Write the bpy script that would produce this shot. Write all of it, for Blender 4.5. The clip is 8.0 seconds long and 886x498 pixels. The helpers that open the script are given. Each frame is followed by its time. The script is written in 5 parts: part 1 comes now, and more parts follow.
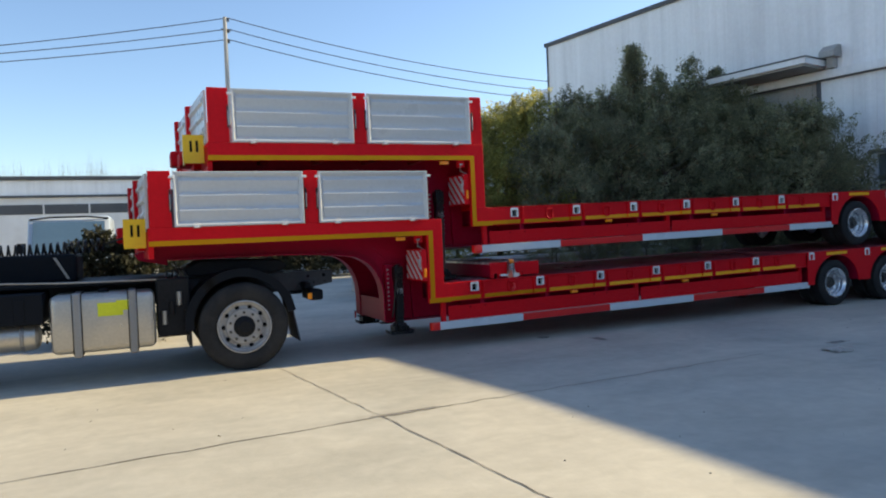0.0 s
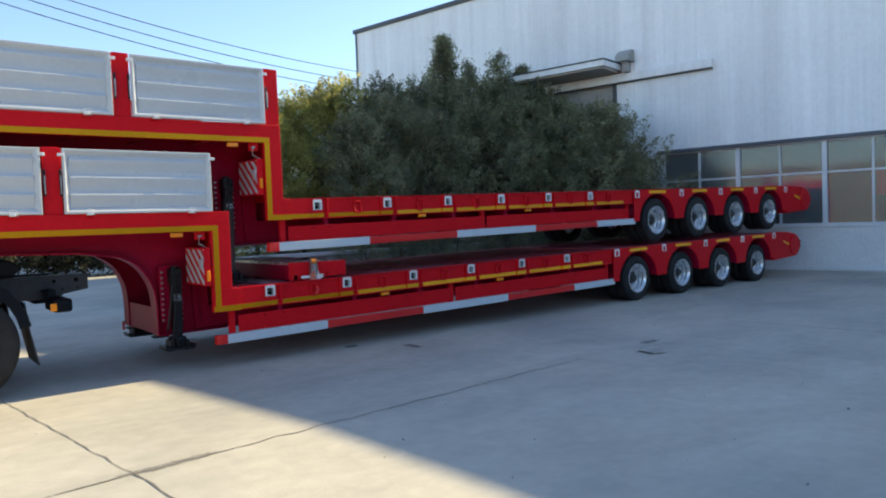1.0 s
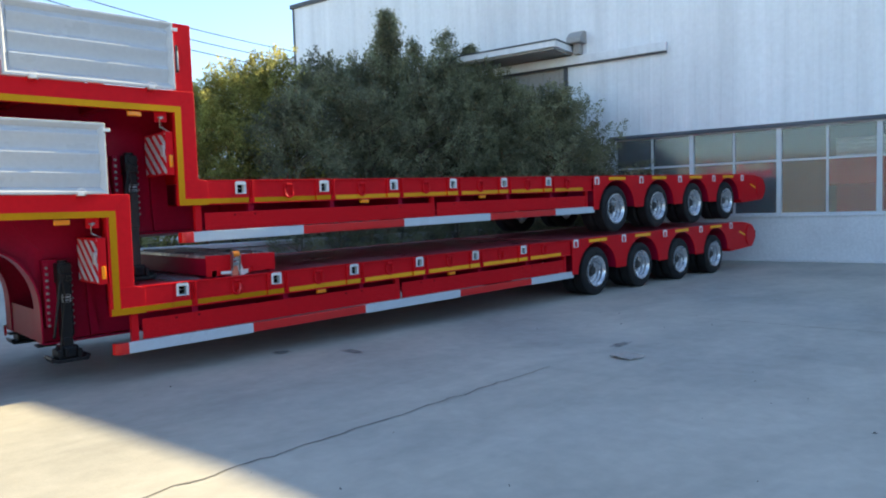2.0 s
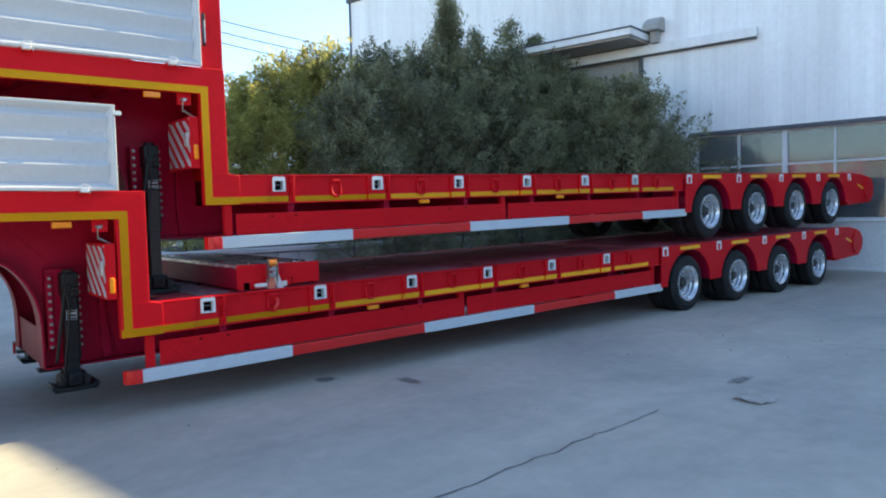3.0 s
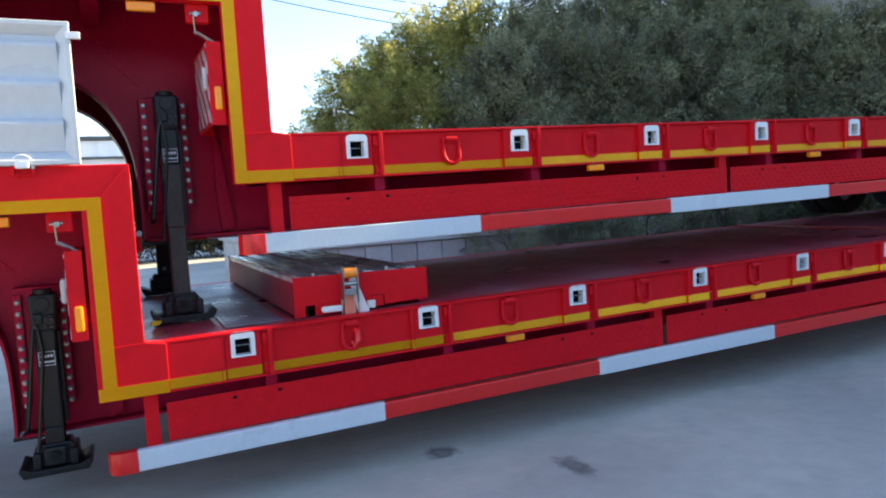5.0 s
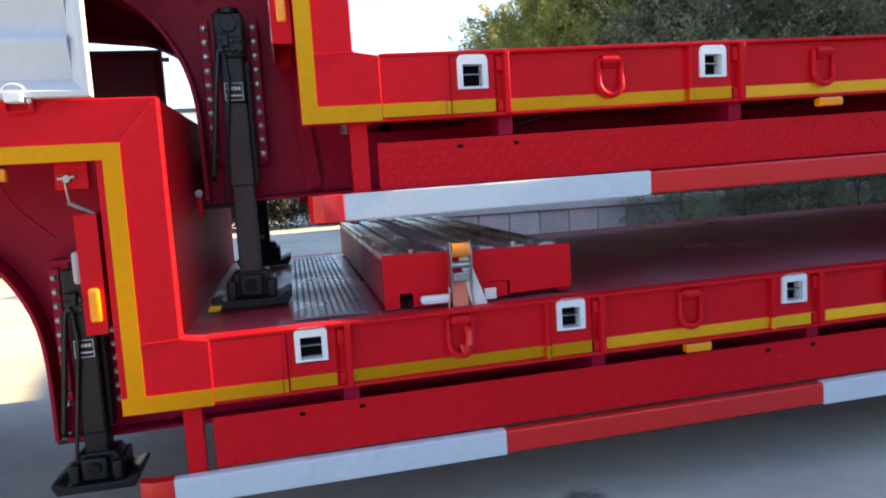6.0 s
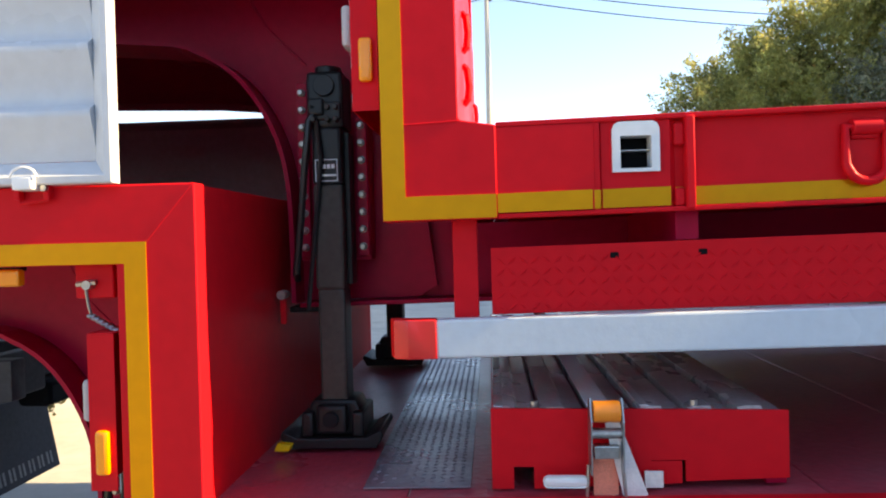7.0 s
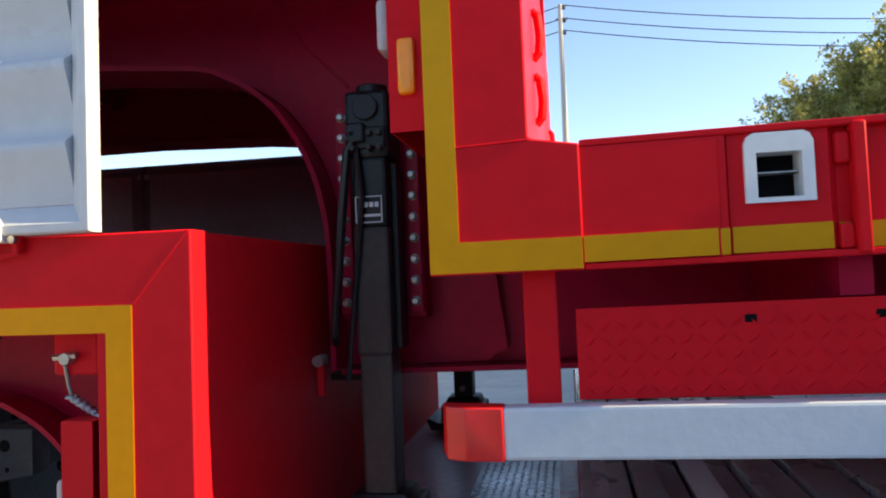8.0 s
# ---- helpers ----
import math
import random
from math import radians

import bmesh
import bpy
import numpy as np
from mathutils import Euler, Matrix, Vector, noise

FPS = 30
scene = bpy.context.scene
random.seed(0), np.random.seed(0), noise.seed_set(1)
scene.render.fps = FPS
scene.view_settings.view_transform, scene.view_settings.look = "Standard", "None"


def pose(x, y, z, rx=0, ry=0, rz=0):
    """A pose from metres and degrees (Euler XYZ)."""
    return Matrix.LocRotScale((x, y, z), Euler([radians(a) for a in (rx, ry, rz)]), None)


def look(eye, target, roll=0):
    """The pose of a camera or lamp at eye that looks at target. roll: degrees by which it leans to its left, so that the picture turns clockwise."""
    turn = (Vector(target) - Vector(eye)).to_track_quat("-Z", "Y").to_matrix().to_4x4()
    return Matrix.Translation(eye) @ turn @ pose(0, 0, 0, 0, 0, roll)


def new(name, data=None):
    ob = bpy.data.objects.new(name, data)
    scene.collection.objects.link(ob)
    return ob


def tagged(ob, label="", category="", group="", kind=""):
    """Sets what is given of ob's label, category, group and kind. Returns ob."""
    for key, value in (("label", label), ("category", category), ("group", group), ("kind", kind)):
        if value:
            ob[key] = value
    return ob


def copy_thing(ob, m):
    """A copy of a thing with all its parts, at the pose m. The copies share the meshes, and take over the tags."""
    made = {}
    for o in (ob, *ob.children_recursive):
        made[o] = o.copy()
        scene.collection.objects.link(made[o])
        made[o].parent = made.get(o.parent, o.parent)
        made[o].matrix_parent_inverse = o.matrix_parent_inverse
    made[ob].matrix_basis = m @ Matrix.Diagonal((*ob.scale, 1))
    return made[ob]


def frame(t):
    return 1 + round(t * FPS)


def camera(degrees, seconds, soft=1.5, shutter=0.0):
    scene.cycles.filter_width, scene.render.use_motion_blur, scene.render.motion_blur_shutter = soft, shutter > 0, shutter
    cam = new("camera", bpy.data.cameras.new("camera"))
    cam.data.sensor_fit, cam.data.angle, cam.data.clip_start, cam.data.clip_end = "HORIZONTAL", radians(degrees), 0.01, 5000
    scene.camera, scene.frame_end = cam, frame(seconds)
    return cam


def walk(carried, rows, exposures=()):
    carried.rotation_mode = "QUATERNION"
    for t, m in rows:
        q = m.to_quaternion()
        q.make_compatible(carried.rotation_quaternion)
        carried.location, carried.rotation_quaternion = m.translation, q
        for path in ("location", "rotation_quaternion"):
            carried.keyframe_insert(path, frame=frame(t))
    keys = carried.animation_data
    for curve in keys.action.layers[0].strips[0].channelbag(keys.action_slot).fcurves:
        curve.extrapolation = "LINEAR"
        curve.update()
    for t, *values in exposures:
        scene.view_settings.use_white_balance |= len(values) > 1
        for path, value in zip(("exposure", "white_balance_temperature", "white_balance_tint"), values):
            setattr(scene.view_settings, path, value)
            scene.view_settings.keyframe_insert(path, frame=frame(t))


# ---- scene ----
cam = camera(64.6, 8.0, soft=2.0)
PATH = [
    (0, (-3.717, -8.603, 1.543), (-2.923, -6.768, 1.502), -2.4),
    (0.5, (-3.396, -8.149, 1.543), (-2.346, -6.448, 1.485), -2.4),
    (1, (-3.075, -7.622, 1.563), (-1.822, -6.065, 1.483), -2.0),
    (1.5, (-2.699, -7.136, 1.572), (-1.334, -5.678, 1.467), -1.8),
    (1.7, (-2.601, -6.976, 1.557), (-1.218, -5.536, 1.442), -1.7),
    (2.8, (-1.759, -5.868, 1.542), (-0.464, -4.349, 1.422), -1.4),
    (3, (-1.639, -5.641, 1.544), (-0.38, -4.091, 1.436), -1.4),
    (3.5, (-1.14, -5.206, 1.595), (-0.002, -3.564, 1.509), -1.5),
    (4, (-0.822, -4.734, 1.574), (0.239, -3.04, 1.495), -1.9),
    (4.2, (-0.65, -4.579, 1.574), (0.366, -2.858, 1.493), -2.1),
    (5.3, (0.076, -3.319, 1.471), (0.832, -1.476, 1.294), -3.4),
    (5.5, (0.184, -3.152, 1.448), (0.865, -1.282, 1.254), -3.4),
    (5.8, (0.352, -2.835, 1.431), (0.884, -0.916, 1.242), -3.6),
    (6, (0.423, -2.619, 1.431), (0.838, -0.675, 1.218), -3.3),
    (6.5, (0.6, -2.126, 1.442), (0.721, -0.136, 1.279), -2.9),
    (7, (0.77, -1.79, 1.591), (0.635, 0.205, 1.561), -1.4),
    (7.5, (0.695, -1.46, 1.619), (0.387, 0.515, 1.697), -0.6),
    (8, (0.762, -1.321, 1.636), (0.41, 0.646, 1.716), -2.1),
]
EXPOSURES = [(0, 0.74, 6750, 10), (0.5, 0.87, 6750, 10), (1, 1.08, 6700, 9), (1.5, 1.26, 6700, 8), (3, 1.57, 6700, 8), (3.5, 1.63, 6700, 9), (4, 1.66, 6750, 10), (5.5, 1.92, 7000, 13), (6, 1.95, 7450, 15),
             (6.5, 2.02, 7800, 16), (7, 1.75, 7650, 15), (7.5, 1.36, 7250, 14), (8, 1.27, 7050, 14)]
walk(cam, [(t, look(eye, target, roll)) for t, eye, target, roll in PATH], EXPOSURES)

# ---------------------------------------------------------------- light
SUN_EL, SUN_AZ = 29.6, -1.3          # degrees; azimuth from +x
world = bpy.data.worlds.new("world")
scene.world = world
world.use_nodes = True
wn = world.node_tree.nodes
sky = wn.new("ShaderNodeTexSky")
sky.sky_type, sky.sun_disc = "NISHITA", False
sky.sun_elevation, sky.sun_rotation = radians(SUN_EL), radians(90 - SUN_AZ)
sky.air_density, sky.dust_density, sky.ozone_density = 1.0, 0.4, 3.4
wn["Background"].inputs["Strength"].default_value = 0.132
world.node_tree.links.new(sky.outputs["Color"], wn["Background"].inputs["Color"])
sun_data = bpy.data.lights.new("sun", "SUN")
sun_data.energy, sun_data.angle, sun_data.color = 4.5, radians(0.42), (1.0, 0.85, 0.54)
sun = new("sun", sun_data)
sd = Vector((math.cos(radians(SUN_EL)) * math.cos(radians(SUN_AZ)), math.cos(radians(SUN_EL)) * math.sin(radians(SUN_AZ)), math.sin(radians(SUN_EL))))
sun.matrix_world = look(sd * 60, (0, 0, 0))


# ---------------------------------------------------------------- materials
def material(name, colour, rough=0.5, metal=0.0, vary=0.12, scale=3.0, bump=0.0, bump_scale=60.0, coat=0.0,
             second=None, second_scale=0.7, second_amount=0.5, island=0.0, obj_random=0.0, rough_vary=0.12, spec=0.5):
    """Principled surface with large stains, fine grain, and a fine relief."""
    m = bpy.data.materials.new(name)
    m.use_nodes = True
    nt = m.node_tree
    n, l = nt.nodes, nt.links
    p = n["Principled BSDF"]
    p.inputs["Roughness"].default_value, p.inputs["Metallic"].default_value = rough, metal
    p.inputs["Coat Weight"].default_value, p.inputs["Coat Roughness"].default_value = coat, 0.12
    p.inputs["Specular IOR Level"].default_value = spec
    co = n.new("ShaderNodeTexCoord")
    g = n.new("ShaderNodeNewGeometry")
    fine = n.new("ShaderNodeTexNoise")
    fine.inputs["Scale"].default_value, fine.inputs["Detail"].default_value = scale * 9, 6
    big = n.new("ShaderNodeTexNoise")
    big.inputs["Scale"].default_value, big.inputs["Detail"].default_value = second_scale, 5
    for t in (fine, big):
        l.new(g.outputs["Position"], t.inputs["Vector"])
    base = n.new("ShaderNodeMix")
    base.data_type = "RGBA"
    base.inputs["A"].default_value = (*colour, 1)
    base.inputs["B"].default_value = (*(second or tuple(c * 0.7 for c in colour)), 1)
    ramp = n.new("ShaderNodeMapRange")
    ramp.inputs["From Min"].default_value, ramp.inputs["From Max"].default_value = 0.42, 0.72
    ramp.inputs["To Max"].default_value = second_amount
    l.new(big.outputs["Fac"], ramp.inputs["Value"])
    l.new(ramp.outputs["Result"], base.inputs["Factor"])
    hsv = n.new("ShaderNodeHueSaturation")
    l.new(base.outputs["Result"], hsv.inputs["Color"])
    val = n.new("ShaderNodeMapRange")
    val.inputs["From Min"].default_value, val.inputs["From Max"].default_value = 0.25, 0.75
    val.inputs["To Min"].default_value, val.inputs["To Max"].default_value = 1 - vary, 1 + vary
    l.new(fine.outputs["Fac"], val.inputs["Value"])
    out = val.outputs["Result"]
    if island or obj_random:
        if island:
            src, amount = g.outputs["Random Per Island"], island
        else:
            info = n.new("ShaderNodeObjectInfo")
            src, amount = info.outputs["Random"], obj_random
        r = n.new("ShaderNodeMapRange")
        r.inputs["To Min"].default_value, r.inputs["To Max"].default_value = 1 - amount, 1 + amount
        l.new(src, r.inputs["Value"])
        mul = n.new("ShaderNodeMath")
        mul.operation = "MULTIPLY"
        l.new(out, mul.inputs[0])
        l.new(r.outputs["Result"], mul.inputs[1])
        out = mul.outputs["Value"]
    l.new(out, hsv.inputs["Value"])
    l.new(hsv.outputs["Color"], p.inputs["Base Color"])
    rr = n.new("ShaderNodeMapRange")
    rr.inputs["From Min"].default_value, rr.inputs["From Max"].default_value = 0.3, 0.7
    rr.inputs["To Min"].default_value, rr.inputs["To Max"].default_value = max(0.02, rough - rough_vary), min(1, rough + rough_vary)
    l.new(big.outputs["Fac"], rr.inputs["Value"])
    l.new(rr.outputs["Result"], p.inputs["Roughness"])
    if bump:
        b = n.new("ShaderNodeTexNoise")
        b.inputs["Scale"].default_value, b.inputs["Detail"].default_value = bump_scale, 4
        l.new(g.outputs["Position"], b.inputs["Vector"])
        bn = n.new("ShaderNodeBump")
        bn.inputs["Strength"].default_value, bn.inputs["Distance"].default_value = bump, 0.01
        l.new(b.outputs["Fac"], bn.inputs["Height"])
        l.new(bn.outputs["Normal"], p.inputs["Normal"])
    return m


RED = material("red_paint", (0.66, 0.0095, 0.0165), 0.42, vary=0.06, scale=2, spec=0.09, second=(0.57, 0.0085, 0.0165), bump=0.05, bump_scale=14, rough_vary=0.08)
# the red paint again, darkened for inner parts that lie in shade
RED_IN = material("red_paint_shaded", (0.37, 0.004, 0.034), 0.40, spec=0.12, vary=0.10, scale=3, second=(0.30, 0.004, 0.030), bump=0.08, bump_scale=20)
RED_GUARD = material("red_film", (0.75, 0.011, 0.010), 0.35, vary=0.05, coat=0.2)
DECK = material("worn_deck_steel", (0.42, 0.05, 0.075), 0.36, vary=0.18, scale=4, second=(0.34, 0.2, 0.21), second_scale=1.6, second_amount=0.55, bump=0.25, bump_scale=35, obj_random=0.12)
TREAD = material("bare_tread_steel", (0.30, 0.28, 0.31), 0.34, metal=0.5, vary=0.2, scale=5, second=(0.2, 0.08, 0.09), second_scale=3, bump=0.2)
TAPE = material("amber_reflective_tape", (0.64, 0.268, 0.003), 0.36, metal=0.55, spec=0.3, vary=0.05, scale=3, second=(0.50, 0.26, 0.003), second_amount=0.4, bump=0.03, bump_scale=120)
# same tape, brighter where it throws light back: that return is put into the colour
TAPE_GLARE = material("amber_tape_full_glare", (1.0, 0.50, 0.006), 0.34, metal=0.0, vary=0.05, scale=3, second=(0.80, 0.40, 0.006), second_amount=0.4, bump=0.03, bump_scale=120)
TAPE_MID = material("amber_tape_half_glare", (0.86, 0.40, 0.004), 0.36, metal=0.25, vary=0.05, scale=3, second=(0.62, 0.32, 0.004), second_amount=0.4, bump=0.03, bump_scale=120)
WHITE_TAPE = material("white_reflective_film", (0.58, 0.63, 0.66), 0.32, vary=0.04, scale=4, second=(0.52, 0.57, 0.6), bump=0.05)
PANEL = material("white_coated_sheet", (0.56, 0.575, 0.585), 0.34, vary=0.04, scale=3, second=(0.50, 0.515, 0.525), second_scale=1.3, bump=0.05, bump_scale=9)
# far side boards: browner and darker than the near ones
BOARD_BACK = material("brown_board_back", (0.30, 0.21, 0.21), 0.5, vary=0.12, scale=3, second=(0.24, 0.18, 0.18), second_scale=2.2, bump=0.1)
WHITE = material("white_plastic", (0.8, 0.8, 0.78), 0.4, vary=0.05)
LENS = material("dull_white_lens", (0.50, 0.44, 0.43), 0.35, vary=0.06)
BLACK = material("black_painted_steel", (0.010, 0.010, 0.011), 0.42, vary=0.25, scale=6, second=(0.024, 0.022, 0.021), bump=0.12, bump_scale=40, spec=0.3)
RUBBER = material("tyre_rubber", (0.017, 0.017, 0.018), 0.72, vary=0.2, scale=8, second=(0.052, 0.049, 0.045), second_scale=4, second_amount=0.6, bump=0.3, bump_scale=80, spec=0.25)
HOSE = material("black_hose", (0.006, 0.006, 0.007), 0.45, vary=0.1)
HOLE = material("dark_steel_inside", (0.004, 0.004, 0.005), 0.7, vary=0.2, spec=0.1)
DUSTY = material("dust_covered_black_steel", (0.052, 0.048, 0.042), 0.48, vary=0.2, scale=5, second=(0.030, 0.027, 0.024), second_scale=2.5, bump=0.1, bump_scale=40, spec=0.3)
ZINC = material("zinc_plated_steel", (0.42, 0.41, 0.39), 0.36, metal=0.9, vary=0.2, scale=9)
DULL_ZINC = material("dull_zinc", (0.38, 0.37, 0.35), 0.42, metal=0.7, vary=0.2, scale=9)
RIM = material("silver_wheel_paint", (0.72, 0.73, 0.75), 0.26, metal=0.7, vary=0.1, scale=6, second=(0.34, 0.33, 0.32), second_scale=5)
RIM_GREY = material("grey_wheel_paint", (0.40, 0.39, 0.38), 0.45, metal=0.3, vary=0.15, scale=6, second=(0.19, 0.17, 0.15), second_scale=6)
HUB = material("dusty_hub_iron", (0.06, 0.056, 0.05), 0.6, metal=0.3, vary=0.2, scale=8)
ALU = material("brushed_aluminium_tank", (0.5, 0.47, 0.42), 0.38, metal=0.75, vary=0.08, scale=4, second=(0.4, 0.37, 0.32), second_scale=2.5, bump=0.1, bump_scale=25)
STRAPM = material("dull_steel_band", (0.30, 0.30, 0.30), 0.45, metal=0.6, vary=0.12, scale=6)
CHASSIS = material("chassis_grey_black", (0.012, 0.013, 0.016), 0.5, vary=0.25, scale=5, second=(0.022, 0.021, 0.020), bump=0.12, spec=0.12)
RAIL = material("slate_grey_coating", (0.050, 0.054, 0.064), 0.5, vary=0.2, scale=5, second=(0.035, 0.036, 0.042), bump=0.12, spec=0.3)
PLASTIC = material("dark_plastic", (0.007, 0.009, 0.013), 0.6, vary=0.15, scale=5, second=(0.013, 0.015, 0.018), bump=0.1, spec=0.1)
YELLOW = material("yellow_paint", (0.85, 0.52, 0.006), 0.4, vary=0.06, second=(0.7, 0.4, 0.01))
STICKER = material("yellow_green_sticker", (0.72, 0.74, 0.02), 0.5, vary=0.05)
AMBER = material("amber_lens", (1.0, 0.30, 0.003), 0.3, vary=0.05, coat=0.15)
REDLENS = material("red_lens", (0.5, 0.006, 0.006), 0.15, vary=0.05, coat=0.6)
ORANGE = material("orange_grip", (0.9, 0.26, 0.02), 0.42, vary=0.08)
SALMON = material("faded_orange_webbing", (0.85, 0.27, 0.17), 0.8, vary=0.12, scale=20, bump=0.3, bump_scale=200)
PALEWEB = material("pale_webbing", (0.72, 0.68, 0.66), 0.8, vary=0.1, scale=20, bump=0.3, bump_scale=200)
SLAT = material("dull_galvanised_slat", (0.55, 0.51, 0.50), 0.32, metal=0.35, vary=0.15, scale=5, second=(0.17, 0.11, 0.10), second_scale=1.8, obj_random=0.25, bump=0.12)
BRIGHT = material("bright_galvanised_strip", (0.80, 0.79, 0.78), 0.25, metal=0.6, vary=0.1, scale=6, second=(0.6, 0.58, 0.56), second_scale=3)
CONCRETE = material("yard_concrete", (0.49, 0.458, 0.386), 0.82, vary=0.05, scale=0.8, second=(0.36, 0.353, 0.318), second_scale=0.33, second_amount=0.9, bump=0.12, bump_scale=30, spec=0.3)
SEALANT = material("dark_joint_filler", (0.13, 0.122, 0.11), 0.9, vary=0.3, scale=6, second=(0.2, 0.185, 0.165), second_scale=2.0, second_amount=0.9)
STAIN = material("oil_stained_concrete", (0.2, 0.187, 0.172), 0.8, vary=0.2, scale=3, second=(0.28, 0.26, 0.235), second_scale=5, second_amount=0.8)
CRUMB = material("dark_crumbs", (0.16, 0.15, 0.14), 0.9, vary=0.3)
PAPER = material("weathered_card", (0.74, 0.70, 0.64), 0.85, vary=0.1, scale=9, second=(0.55, 0.51, 0.46), second_scale=6)
CLAD = material("white_wall_cladding", (0.88, 0.89, 0.90), 0.5, vary=0.04, scale=1.0, second=(0.74, 0.755, 0.77), second_scale=0.35, second_amount=0.7, bump=0.05)
RENDERW = material("off_white_plinth", (0.74, 0.74, 0.73), 0.8, vary=0.08, scale=2, second=(0.55, 0.54, 0.53), second_scale=0.9, bump=0.2)
TRIM = material("dark_grey_flashing", (0.07, 0.075, 0.085), 0.5, vary=0.1)
FRAME = material("white_window_frame", (0.66, 0.68, 0.69), 0.45, vary=0.06)
SHUTTER = material("weathered_grey_door", (0.40, 0.39, 0.37), 0.7, vary=0.12, scale=2, second=(0.26, 0.25, 0.24), second_scale=0.8)
# the hall's dim light is put into this dark colour
INSIDE = material("hall_inside_darkened", (0.065, 0.072, 0.075), 0.9, vary=0.2, scale=1)
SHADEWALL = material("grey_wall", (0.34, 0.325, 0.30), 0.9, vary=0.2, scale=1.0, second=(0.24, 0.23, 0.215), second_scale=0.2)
BLOCK = material("pale_stone_block", (0.48, 0.47, 0.45), 0.85, vary=0.14, scale=4, second=(0.33, 0.325, 0.31), second_scale=2, obj_random=0.15, bump=0.4, bump_scale=30)
SOIL = material("planting_soil", (0.06, 0.045, 0.03), 0.95, vary=0.3, scale=6, bump=0.6, bump_scale=20)
BARK = material("tree_bark", (0.10, 0.075, 0.055), 0.9, vary=0.3, scale=8, bump=0.6, bump_scale=40)
BARE = material("bare_far_branches", (0.42, 0.38, 0.35), 0.9, vary=0.2, scale=2)
POLE = material("pale_concrete_pole", (0.42, 0.40, 0.37), 0.8, vary=0.1, scale=3)
CABLE = material("weathered_cable", (0.05, 0.055, 0.06), 0.6, vary=0.1)
VANBODY = material("pale_van_paint", (0.45, 0.50, 0.55), 0.3, vary=0.04, coat=0.4)


def cloud(m, size, low, high, stretch=(1, 1, 1)):
    """Multiplies a surface's colour by broad cloudy weathering."""
    n, l = m.node_tree.nodes, m.node_tree.links
    g, mp = n.new("ShaderNodeNewGeometry"), n.new("ShaderNodeMapping")
    mp.inputs["Scale"].default_value = stretch
    l.new(g.outputs["Position"], mp.inputs["Vector"])
    nz = n.new("ShaderNodeTexNoise")
    nz.inputs["Scale"].default_value, nz.inputs["Detail"].default_value = size, 7
    nz.inputs["Roughness"].default_value, nz.inputs["Distortion"].default_value = 0.62, 0.6
    l.new(mp.outputs["Vector"], nz.inputs["Vector"])
    mr = n.new("ShaderNodeMapRange")
    mr.inputs["From Min"].default_value, mr.inputs["From Max"].default_value = 0.32, 0.68
    mr.inputs["To Min"].default_value, mr.inputs["To Max"].default_value = low, high
    l.new(nz.outputs["Fac"], mr.inputs["Value"])
    p = n["Principled BSDF"]
    old = p.inputs["Base Color"].links[0].from_socket
    hv = n.new("ShaderNodeHueSaturation")
    l.new(old, hv.inputs["Color"])
    l.new(mr.outputs["Result"], hv.inputs["Value"])
    l.new(hv.outputs["Color"], p.inputs["Base Color"])


cloud(CLAD, 0.8, 0.88, 1.04, (2.6, 2.6, 0.1))
cloud(CONCRETE, 1.1, 0.86, 1.10, (0.45, 1.0, 1.0))
cloud(CONCRETE, 5.0, 0.94, 1.05)


def fade_edges(m):
    """Lets a stain thin out towards its rim, unevenly."""
    n, l = m.node_tree.nodes, m.node_tree.links
    co, mp = n.new("ShaderNodeTexCoord"), n.new("ShaderNodeMapping")
    mp.inputs["Location"].default_value, mp.inputs["Scale"].default_value = (-1, -1, 0), (2, 2, 0)
    l.new(co.outputs["Generated"], mp.inputs["Vector"])
    ln = n.new("ShaderNodeVectorMath")
    ln.operation = "LENGTH"
    l.new(mp.outputs["Vector"], ln.inputs[0])
    nz = n.new("ShaderNodeTexNoise")
    nz.inputs["Scale"].default_value, nz.inputs["Detail"].default_value = 14, 6
    g = n.new("ShaderNodeNewGeometry")
    l.new(g.outputs["Position"], nz.inputs["Vector"])
    ad = n.new("ShaderNodeMath")
    ad.operation = "MULTIPLY_ADD"
    ad.inputs[1].default_value = 1.1
    l.new(nz.outputs["Fac"], ad.inputs[0])
    l.new(ln.outputs["Value"], ad.inputs[2])
    mr = n.new("ShaderNodeMapRange")
    mr.inputs["From Min"].default_value, mr.inputs["From Max"].default_value = 0.7, 1.4
    mr.inputs["To Min"].default_value, mr.inputs["To Max"].default_value = 0.85, 0.0
    l.new(ad.outputs["Value"], mr.inputs["Value"])
    tr, mx = n.new("ShaderNodeBsdfTransparent"), n.new("ShaderNodeMixShader")
    l.new(mr.outputs["Result"], mx.inputs["Fac"])
    l.new(tr.outputs["BSDF"], mx.inputs[1])
    l.new(n["Principled BSDF"].outputs["BSDF"], mx.inputs[2])
    l.new(mx.outputs["Shader"], n["Material Output"].inputs["Surface"])


fade_edges(STAIN)


